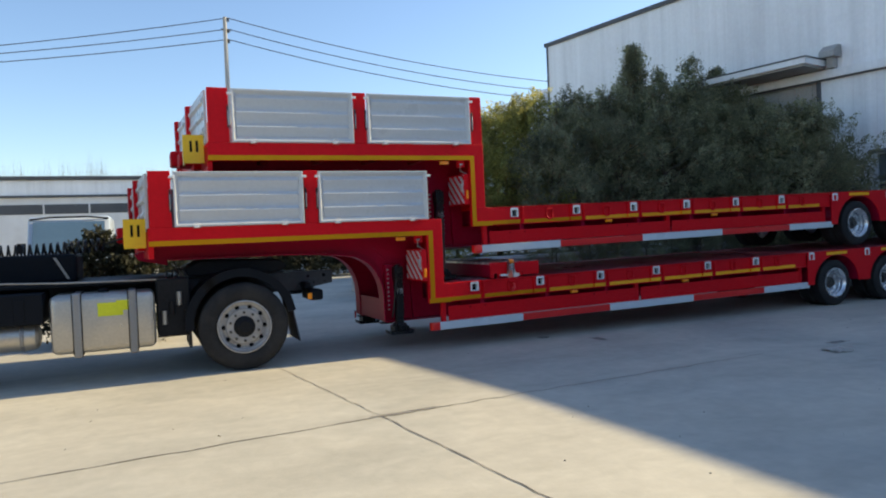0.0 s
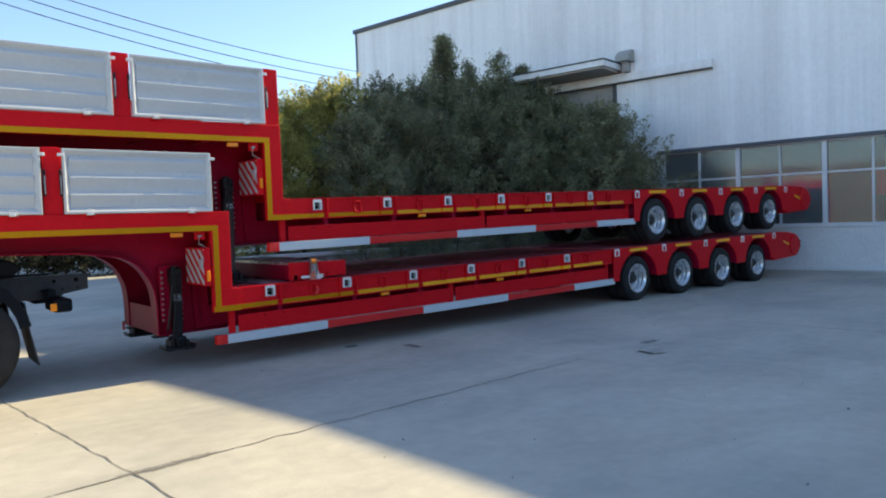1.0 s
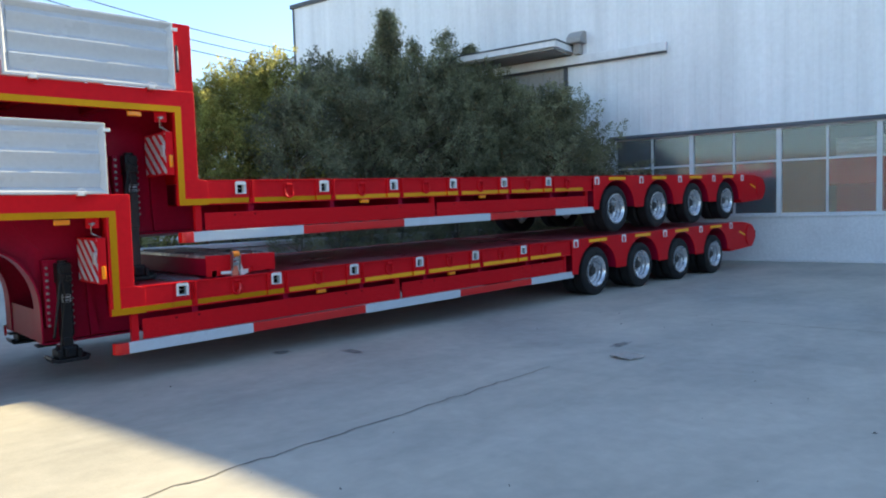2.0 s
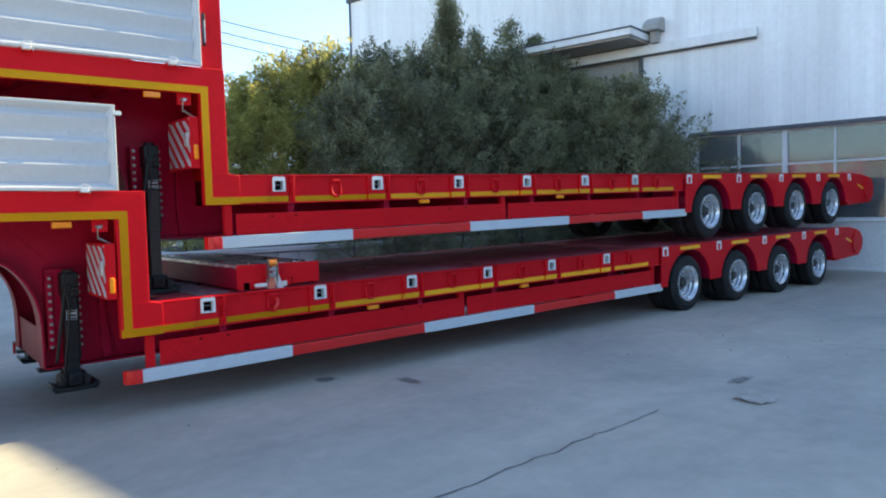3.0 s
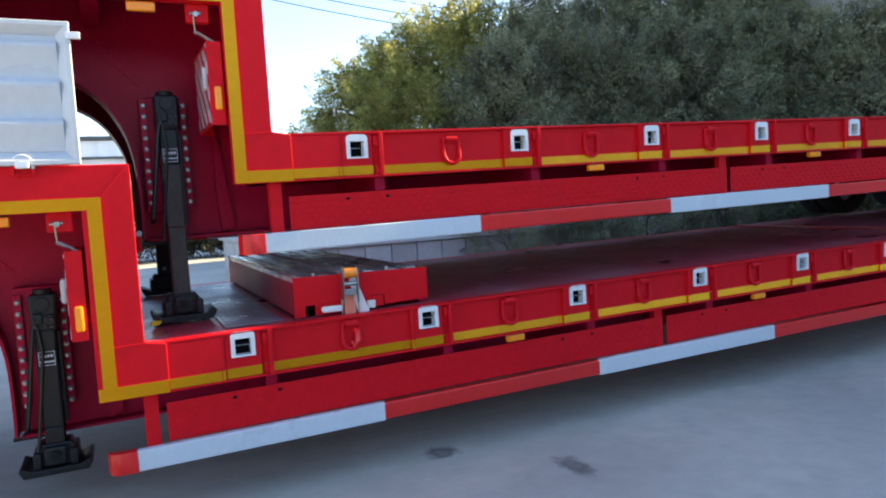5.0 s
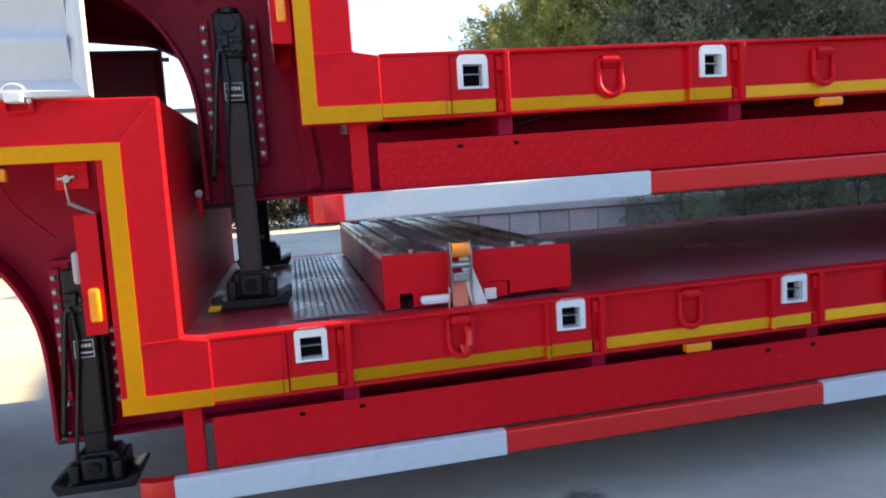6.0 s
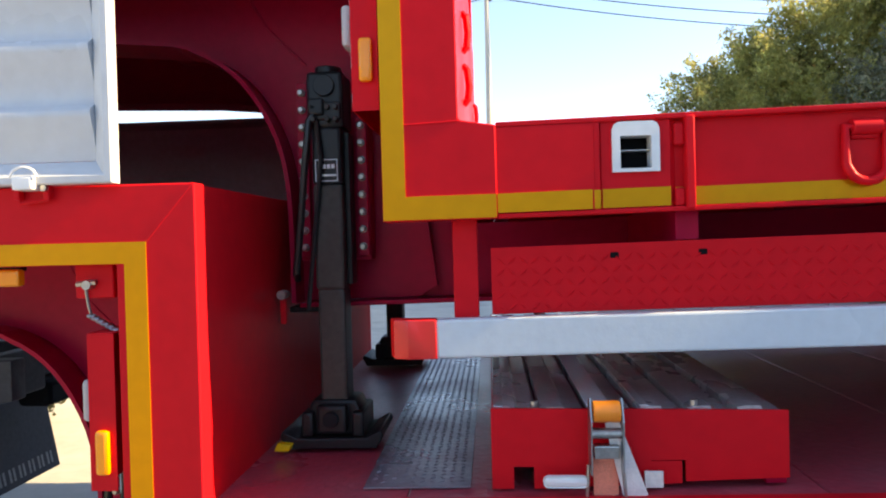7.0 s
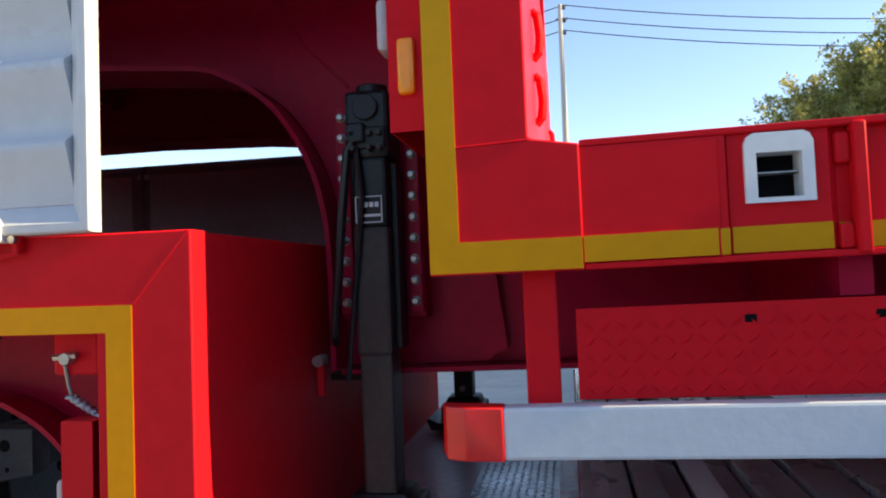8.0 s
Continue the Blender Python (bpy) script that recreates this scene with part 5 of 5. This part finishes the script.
# low growth along the foot of the raised bed, and dark shrubs across the yard
for k in range(9):
    sh = thing("shrub", "low dense green shrub at the foot of the raised bed", "shrub", Matrix.Translation((5.2 + 0.85 * k, 5.35 - 0.1 * (k % 2), 0)) @ Matrix.Rotation(k * 1.7, 4, "Z") @ Matrix.Scale(0.3 + 0.03 * (k % 3), 4), "shrubs along the bed")
    part("trunk", KINDS["loose_b"][0], None, sh)
    part("foliage", KINDS[("loose_a", "loose_b", "bush_b")[k % 3]][1], None, sh)
# these shrubs are added in place of a shadow band on the far ground
hedge_leaf = [crown_mesh("foliage", 80 + k, 1.75, 0.8, LEAF_DULL, 160, 40, 0.11, "bush") for k in range(2)]
for k in range(10):
    sh = thing("hedge_shrub", "dark shrub added for a shadow band across the yard", "shrub", Matrix.Translation((-2.7 + 0.92 * k, 20.4 + 0.25 * (k % 3), 0)) @ Matrix.Rotation(k * 1.1, 4, "Z"), "dark hedge")
    part("trunk", trunk_mesh("trunk", 90 + k, 1.5, 0.6, 6, 0.03), None, sh)
    part("foliage", hedge_leaf[k % 2], None, sh)


# ---------------------------------------------------------------- distance
def low_hall(x0, x1, y, height, label):
    b = thing("low_building", label, "building")
    part("wall", box(B(), x0, x1, y, y + 12, 0, height - 0.25), RENDERW, b)
    part("roof", box(B(), x0 - 0.4, x1 + 0.4, y - 0.4, y + 12.4, height - 0.25, height, 0.03), TRIM, b)
    part("fascia", box(B(), x0, x1, y - 0.12, y - 0.002, height - 1.4, height - 0.3), CLAD, b)
    part("gutter", box(B(), x0, x1, y - 0.2, y - 0.125, height - 1.55, height - 1.38), TRIM, b)
    n = int((x1 - x0) / 3)
    for k in range(n):
        a = x0 + 3 * k + 0.06
        w = part("window", box(B(), a, a + 2.88, y - 0.04, y - 0.003, height - 2.75, height - 2.05), TRIM, b, "dark band window")
        part("frame", box(B(), a - 0.05, a, y - 0.06, y - 0.004, height - 2.75, height - 2.05), FRAME, w)
    return b


low_hall(-46, 2, 50, 7.0, "long low white building with a dark window band")

van = thing("van", "pale parked van with a blue tinted windscreen", "van", pose(-5.22, 9.3, 0))
body = [(0.0, 0.35), (0.0, 0.95), (0.12, 1.25), (0.55, 1.42), (1.05, 2.25), (1.25, 2.36), (4.4, 2.38), (4.55, 2.2), (4.6, 0.35)]
part("body", prism(B(), body, -0.87, 0.87, "x", 0.05), VANBODY, van)
part("windscreen", prism(B(), [(0.575, 1.50), (1.015, 2.22), (1.002, 2.228), (0.56, 1.508)], -0.76, 0.76, "x"), VANGLASS, van, "blue tinted windscreen")
part("roof_edge", tube(B(), [(-0.84, 1.08, 2.29), (-0.4, 1.06, 2.34), (0.4, 1.06, 2.34), (0.84, 1.08, 2.29)], 0.022), PLASTIC, van)
for x in (-0.98, 0.98):
    part("mirror", box(B(), x - 0.09, x + 0.09, 0.66, 0.74, 1.5, 1.74, 0.02), PLASTIC, van)
    part("headlamp", box(B(), x * 0.68 - 0.14, x * 0.68 + 0.14, -0.02, 0.05, 0.78, 0.95, 0.02), FRAME, van)
for x in (-0.72, 0.72):
    for y in (0.8, 3.7):
        part("wheel", rod(B(), (0, y, 0.33), 0.33, x - 0.1, x + 0.1, "x", 24), RUBBER, van)

pole_at = Vector((0.85, 29.0, 0))
pole = thing("utility_pole", "slim pale concrete utility pole with insulators", "utility pole", Matrix.Translation(pole_at))
part("shaft", tube(B(), [(0, 0, 0), (0, 0, 13.2)], 0.165, 14, taper=0.095), POLE, pole)
arm_z = (13.0, 12.43, 11.9)
for k, z in enumerate(arm_z):
    part("insulator", turn(B(), [(0, -0.02), (0.05, -0.02), (0.09, 0.04), (0.05, 0.07), (0.08, 0.12), (0.04, 0.18), (0, 0.18)], (0.16, 0, z), "z", 14), TRIM, pole)
part("bracket", box(B(), -0.2, 0.3, -0.05, 0.05, 12.52, 12.59), TRIM, pole)
copy_thing(pole, Matrix.Translation((-34.0, 36.0, -2.4)))
copy_thing(pole, Matrix.Translation((26.0, 27.8, -2.5)))
for k, z in enumerate(arm_z):
    for j, end in enumerate(((-34.0, 36.0, z - (3.0, 2.4, 2.0)[k]), (26.0, 27.8, z - 2.5))):
        a, b = Vector((1.0, 29.0, z + 0.17)), Vector(end)
        line = [a.lerp(b, t / 24) - Vector((0, 0, 0.75 * 4 * (t / 24) * (1 - t / 24))) for t in range(25)]
        tagged(part("overhead_cable", tube(B(), line, 0.022, 6), CABLE), "thin dark sagging overhead cable", "cable", "overhead cables")


# far leafless wood: thousands of thin upright twigs, too fine to tell apart
rng = np.random.default_rng(5)
n = 7000
x, y = rng.uniform(-74, 34, n), rng.uniform(88, 108, n)
clump = 0.5 + 0.5 * np.sin(x * 0.9) * np.sin(x * 0.37 + 1.0)
top = rng.uniform(8.0, 13.0, n) + 2.6 * clump * rng.random(n)
w = rng.uniform(0.02, 0.05, n)
lean_x, lean_y = rng.normal(0, 0.35, n), rng.normal(0, 0.35, n)
foot = top * rng.uniform(0.0, 0.55, n)
v = np.stack([np.stack([x - w, y, foot], 1), np.stack([x + w, y, foot], 1), np.stack([x + lean_x, y + lean_y, top], 1)], axis=1).reshape(-1, 3)
me = bpy.data.meshes.new("far_wood")
me.from_pydata(v.tolist(), [], np.arange(3 * n).reshape(-1, 3).tolist())
me.materials.append(BARE)
tagged(new("far_wood", me), "pale leafless winter wood far behind the buildings", "trees", kind="stuff")


# ---------------------------------------------------------------- truck tractor
truck = thing("tractor_truck", "dark tractor unit with a silver fuel tank, under the trailer neck", "truck", pose(0.08, 0, 0))
TW0, TW1, TX, TR = 0.14, 2.48, -2.67, 0.53


def truck_rim_mesh():
    bm = B()
    prof = [(0.30, 0.0), (0.30, -0.015), (0.287, -0.018), (0.279, 0.0), (0.272, 0.012), (0.256, 0.02), (0.25, 0.05), (0.235, 0.062), (0.212, 0.056), (0.196, 0.03), (0.13, 0.024), (0.105, 0.03), (0.105, 0.06), (0.2, 0.09), (0.25, 0.1), (0.30, 0.12)]
    turn(bm, [(r * 1.07, h) for r, h in prof], (0, 0, 0), "y", 44)
    return finish("rim", bm, RIM_GREY, 30)


K_TYRE, K_RIM = tyre_mesh(TR, 0.29, 0.318, "tyre", 4), truck_rim_mesh()
K_NUT, K_HUB = finish("wheel_nut", rod(B(), (0, 0, 0), 0.0155, -0.008, 0.034, "y", 6), HUB), hub_mesh(0.128, -0.045, 0.1, "hub", CHASSIS)
K_HOLE = finish("hand_hole", rod(B(), (0, 0, 0), 0.027, 0.05, 0.0655, "y", 12), HOLE)
for far in (False, True):
    for k, off in enumerate((0.0, 0.33)):
        base = Matrix.Translation((TX, TW1, TR)) @ pose(0, 0, 0, 0, 0, 180) if far else Matrix.Translation((TX, TW0, TR))
        hub = part("wheel", K_HUB, None, truck, "grey steel dual drive wheel", at=base @ Matrix.Translation((0, off, 0)))
        part("tyre", K_TYRE, None, hub, "dusty black tyre")
        part("rim", K_RIM, None, hub)
        if k == 0:
            piece_ring("wheel_nut", K_NUT, hub, 0.172, 10)
            piece_ring("hand_hole", K_HOLE, hub, 0.242, 10, 0.0)
part("axle", rod(B(), (TX, 0, TR), 0.1, 0.5, 2.1, "y", 18), CHASSIS, truck)
for y, end in ((1.03, -1.34), (1.62, -1.60)):
    rail = part("chassis_rail", prism(B(), [(-8.0, 0.86), (end - 0.5, 0.86), (end, 0.945), (end, 1.12), (-8.0, 1.12)], y, y + 0.09, "y", 0.006), RAIL, truck, "slate grey chassis rail")
    for dx, z, r in ((-0.12, 1.055, 0.024), (-0.11, 0.965, 0.01), (-0.26, 0.96, 0.011), (-0.34, 1.05, 0.02), (-0.46, 0.95, 0.011)):
        part("rail_hole", rod(B(), (end + dx, 0, z), r, y - 0.002, y + 0.004, "y", 14), HOLE, rail)
part("rear_cross_member", box(B(), -1.66, -1.58, 1.12, 1.62, 0.88, 1.10, 0.012), RAIL, truck)
part("fifth_wheel", prism(B(), [(-3.25, 1.15), (-2.1, 1.15), (-2.0, 1.22), (-2.1, 1.31), (-3.1, 1.34), (-3.3, 1.24)], 0.78, 1.84, "y", 0.02), CHASSIS, truck)
for far in (False, True):
    def fp(name, bm, mat, par=truck, label=""):
        if far:
            for v in bm.verts:
                v.co.y = W - v.co.y
            bmesh.ops.reverse_faces(bm, faces=list(bm.faces))
        return part(name, bm, mat, par, label)
    arc = [(TX + 0.64 * math.cos(a) - 0.02, TR + 0.05 + 0.63 * math.sin(a)) for a in np.linspace(math.pi + 0.1, 0.15, 16)]
    mud = fp("mudguard", strip_plate(B(), arc, 0.18, 0.88, 0.012), PLASTIC)
    bm = B()
    strip_plate(bm, [(TX + 0.56 * math.cos(a) - 0.02, TR + 0.05 + 0.56 * math.sin(a)) for a in np.linspace(math.pi + 0.1, 0.15, 16)], 0.155, 0.182, 0.10)
    fp("mudguard_lip", bm, PLASTIC, mud)
    flap = fp("mud_flap", prism(B(), [(-2.075, 0.90), (-2.06, 0.90), (-2.03, 0.63), (-1.96, 0.27), (-1.975, 0.265), (-2.045, 0.63)], 0.32, 0.92, "y", 0.003), RAIL, mud, "slate rubber mud flap with pale lettering bars")
    bm = B()
    for k in range(6):
        y = 0.375 + 0.082 * k
        for q in (0.0, 0.034):
            prism(bm, [(-1.983, 0.375), (-1.979, 0.375), (-1.965, 0.305), (-1.969, 0.305)], y + q, y + q + 0.017, "y")
    fp("lettering_bar", bm, STRAPM, flap, "pale bars on the flap")
    fp("rear_lamp", box(B(), -1.80, -1.62, 0.42, 0.92, 0.76, 0.90, 0.03), PLASTIC)
    fp("lamp_lens", box(B(), -1.83, -1.77, 0.405, 0.421, 0.78, 0.86, 0.006), AMBER, truck, "amber side lens")
    fp("lamp_arm", box(B(), -1.80, -1.72, 0.7, 0.98, 0.9, 0.98, 0.01), CHASSIS)

# fuel tank with straps, air tank, boxes
bm = box(B(), -4.74, -3.66, 0.16, 0.80, 0.385, 1.045, 0.075, 4)
tank = part("fuel_tank", bm, ALU, truck, "silver aluminium fuel tank")
for x in (-4.47, -3.90):
    part("tank_strap", box(B(), x - 0.045, x + 0.045, 0.148, 0.81, 0.34, 1.06, 0.02), STRAPM, tank, "dull steel strap")
    for s in (-0.047, 0.047):
        part("strap_rubber", box(B(), x + s - 0.004, x + s + 0.004, 0.15, 0.8, 0.38, 1.053, 0.003), RUBBER, tank)
part("filler_cap", rod(B(), (-4.2, 0.4, 0), 0.055, 1.04, 1.085, "z", 20), PLASTIC, tank)
part("sticker", box(B(), -4.26, -4.0, 0.156, 0.159, 0.785, 0.935), STICKER, tank, "yellow-green sticker")
part("sticker", box(B(), -4.07, -3.93, 0.1535, 0.1555, 0.84, 0.955), STICKER, tank, "yellow-green sticker")
air = part("air_tank", turn(B(), [(0, -5.6), (0.1, -5.58), (0.16, -5.5), (0.16, -4.95), (0.15, -4.9), (0.115, -4.865), (0.06, -4.85), (0, -4.848)], (0, 0.42, 0.6), "x", 28), ALU, truck, "grey cylinder air tank")
part("air_tank_band", rod(B(), (0, 0.42, 0.6), 0.166, -5.05, -5.0, "x", 28), STRAPM, air)
part("battery_box", box(B(), -5.9, -4.80, 0.2, 0.85, 0.74, 1.08, 0.02), PLASTIC, truck)
for k in range(3):
    part("box_ridge", box(B(), -5.6 + 0.26 * k, -5.5 + 0.26 * k, 0.188, 0.2, 0.78, 1.03, 0.004), PLASTIC, truck)
part("catwalk", box(B(), -5.9, -3.35, 0.5, 2.2, 1.12, 1.16, 0.01), CHASSIS, truck)
bm = B()
tube(bm, [(-5.9, 0.3, 1.235), (-4.6, 0.3, 1.175), (-3.4, 0.34, 1.15)], 0.012)
part("catwalk_edge", bm, ZINC, truck)
part("valve_bracket", box(B(), -3.64, -3.27, 0.30, 0.9, 0.47, 1.16, 0.02), CHASSIS, truck)
for k in range(3):
    part("valve", box(B(), -3.34 + 0.02 * k, -3.28 + 0.02 * k, 0.32 + 0.1 * k, 0.4 + 0.1 * k, 0.6 + 0.14 * k, 0.74 + 0.14 * k, 0.012), ZINC if k == 1 else CHASSIS, truck)
for k in range(4):
    part("valve_pot", rod(B(), (-3.56 + 0.085 * k, 0.30, 0), 0.03 + 0.006 * (k % 2), 0.62 + 0.11 * (k % 3), 0.78 + 0.11 * (k % 3), "z", 12), CHASSIS if k % 2 else ZINC, truck)
part("front_flap", box(B(), -3.30, -3.27, 0.2, 0.86, 0.33, 0.78, 0.006), RUBBER, truck)
cabinet = part("tool_cabinet", box(B(), -6.2, -4.50, 0.95, 2.0, 1.16, 1.50, 0.04), PLASTIC, truck)
part("cabinet_trim", prism(B(), [(-4.75, 1.46), (-4.72, 1.46), (-4.58, 1.2), (-4.61, 1.2)], 0.93, 0.951, "y"), STRAPM, cabinet)
bm = B()
for k, y in enumerate((1.15, 1.22)):
    line = [(-6.3 + 2.1 * t / 420, y + 0.075 * math.cos(t * 0.42 + k), 1.60 - 0.05 * math.sin(math.pi * t / 420) + 0.075 * math.sin(t * 0.42 + k)) for t in range(421)]
    tube(bm, line, 0.0125, 5)
line = [(-4.2, 1.2, 1.6), (-4.0, 1.15, 1.66), (-3.82, 0.95, 1.68)]
tube(bm, line, 0.012)
part("coiled_hose", bm, HOSE, truck, "black coiled air hoses")
bm = B()
for k in range(3):
    tube(bm, [(-3.52 + 0.07 * k, 0.5 + 0.05 * k, 1.16), (-3.5 + 0.06 * k, 0.48, 1.24 + 0.015 * k), (-3.42 + 0.05 * k, 0.45, 1.25), (-3.36 + 0.04 * k, 0.42, 1.12), (-3.36 + 0.04 * k, 0.42, 0.95)], 0.012)
part("pipework", bm, HOSE, truck)
part("cab_back", box(B(), -8.2, -6.4, 0.2, 2.45, 0.9, 3.4, 0.08), PLASTIC, truck)
for y in (0.25, 2.05):
    part("front_wheel", K_TYRE, None, truck, "black front tyre", at=(-6.75, y, TR))

# ---------------------------------------------------------------- load frame lashed on the low deck
lz = DECK_Z + rise(1.1) + 0.003
frame_thing = thing("deck_frame", "red steel frame with grey slats lying across the deck", "frame", pose(0, 0, lz))
FX0, FX1, FH = 0.76, 1.55, 0.22
for y in (0.12, 2.44):
    bm = B()
    prism(bm, [(FX0, 0.0), (FX0 + 0.06, 0.0), (FX0 + 0.06, 0.06), (FX0 + 0.115, 0.06), (FX0 + 0.115, 0.0), (FX1 - 0.28, 0.015), (FX1 - 0.28, 0.075), (FX1 - 0.36, 0.075), (FX1 - 0.36, 0.078), (FX1 - 0.27, 0.078), (FX1 - 0.27, 0.02), (FX1, 0.03), (FX1, FH - 0.01), (FX0, FH)], y, y + 0.012)
    part("end_plate", bm, RED, frame_thing)
for x in (FX0 + 0.03, FX1 - 0.03):
    part("long_member", box(B(), x - 0.028, x + 0.028, 0.133, 2.439, 0.01, FH - 0.03, 0.004), RED_IN, frame_thing)
for k in range(6):
    a = FX0 + 0.006 + 0.131 * k
    bm = prism(B(), [(a, FH - 0.03), (a, FH - 0.004), (a + 0.02, FH), (a + 0.06, FH), (a + 0.068, FH - 0.012), (a + 0.116, FH - 0.014), (a + 0.124, FH - 0.03)], 0.133, 2.438)
    part("slat", bm, SLAT, frame_thing, "dull grey metal slat")
for k in (0, 2, 3):
    a = FX0 + 0.008 + 0.131 * k
    part("edge_strip", box(B(), a, a + 0.026, 0.133, 2.438, FH + 0.0005, FH + 0.004, 0.0015), BRIGHT, frame_thing, "bright galvanised edge strip")
for x in (FX0 + 0.12, FX1 - 0.24):
    part("stud", rod(B(), (x, 0.15, 0), 0.012, FH - 0.004, FH + 0.014, "z", 8), ZINC, frame_thing)

# ratchet strap hooked to a lashing ring
strap = thing("ratchet_strap", "faded orange ratchet strap holding the frame down", "strap", pose(0, 0.025, lz))
sx = 1.065
part("webbing", prism(B(), [(sx - 0.035, -0.10), (sx + 0.03, -0.10), (sx + 0.03, 0.13), (sx - 0.035, 0.13)], 0.062, 0.068), SALMON, strap)
part("top_webbing", box(B(), sx - 0.045, sx + 0.02, 0.10, 2.455, FH + 0.002, FH + 0.006), PALEWEB, strap, "pale webbing over the slats")
part("loose_end", prism(B(), [(sx - 0.005, 0.19), (sx + 0.03, 0.2), (sx + 0.105, 0.0), (sx + 0.045, -0.025)], 0.05, 0.054), PALEWEB, strap, "pale loose webbing end")
ratchet = part("ratchet", box(B(), sx - 0.036, sx + 0.03, 0.03, 0.06, 0.10, 0.135, 0.004), ZINC, strap, "zinc plated ratchet")
for s in (-0.046, 0.036):
    part("ratchet_cheek", prism(B(), [(0.02, 0.06), (0.075, 0.06), (0.07, 0.25), (0.035, 0.26), (0.012, 0.2)], sx + s, sx + s + 0.004, "x"), ZINC, ratchet)
part("ratchet_shaft", rod(B(), (0, 0.045, 0.165), 0.014, sx - 0.044, sx + 0.038, "x", 14), ZINC, ratchet)
part("handle_grip", rod(B(), (0, 0.035, 0.225), 0.028, sx - 0.038, sx + 0.032, "x", 18), ORANGE, ratchet, "orange handle grip")
part("bow", tube(B(), [(sx - 0.05, 0.05, 0.08), (sx - 0.058, 0.045, -0.06), (sx + 0.05, 0.045, -0.06), (sx + 0.04, 0.05, 0.08)], 0.005, 6), ZINC, strap)
part("hook_bar", box(B(), sx - 0.062, sx + 0.056, 0.035, 0.055, -0.068, -0.05, 0.004), WHITE, strap)
part("hook", tube(B(), [(sx, 0.02, -0.07), (sx + 0.005, -0.02, -0.1), (sx, -0.034, -0.14), (sx - 0.01, -0.02, -0.175), (sx - 0.02, 0.0, -0.15)], 0.017, 8), RED_GUARD, strap, "red coated hook in the ring")
part("buckle_bar", box(B(), sx - 0.17, sx - 0.05, 0.04, 0.056, 0.02, 0.052, 0.014, 3), WHITE, strap, "pale buckle bar")
part("tag", box(B(), sx + 0.10, sx + 0.15, 0.07, 0.08, 0.01, 0.055, 0.003), PAPER, strap, "small pale tag")

# bare worn tread plate let into the deck beside the frame
bm = box(B(), 0.40, 0.70, 0.14, 2.4, 0.0, 0.004)
for i in range(10):
    for j in range(73):
        cx, cy = 0.422 + 0.028 * i, 0.18 + 0.03 * j
        s = 1 if (i + j) % 2 else -1
        q = [(cx - 0.009, cy - 0.006 * s), (cx + 0.002, cy + 0.003), (cx + 0.009, cy + 0.006 * s), (cx - 0.002, cy - 0.003)]
        lo, top = [bm.verts.new((a, b, 0.004)) for a, b in q], bm.verts.new((cx, cy, 0.0065))
        for m in range(4):
            bm.faces.new((lo[m], lo[(m + 1) % 4], top))
bmesh.ops.recalc_face_normals(bm, faces=list(bm.faces))
tagged(part("tread_sheet", bm, TREAD, None, at=pose(0, 0, DECK_Z + 0.0035, 0, -0.7, 0)), "worn bare tread plate lying on the red deck", "tread plate")
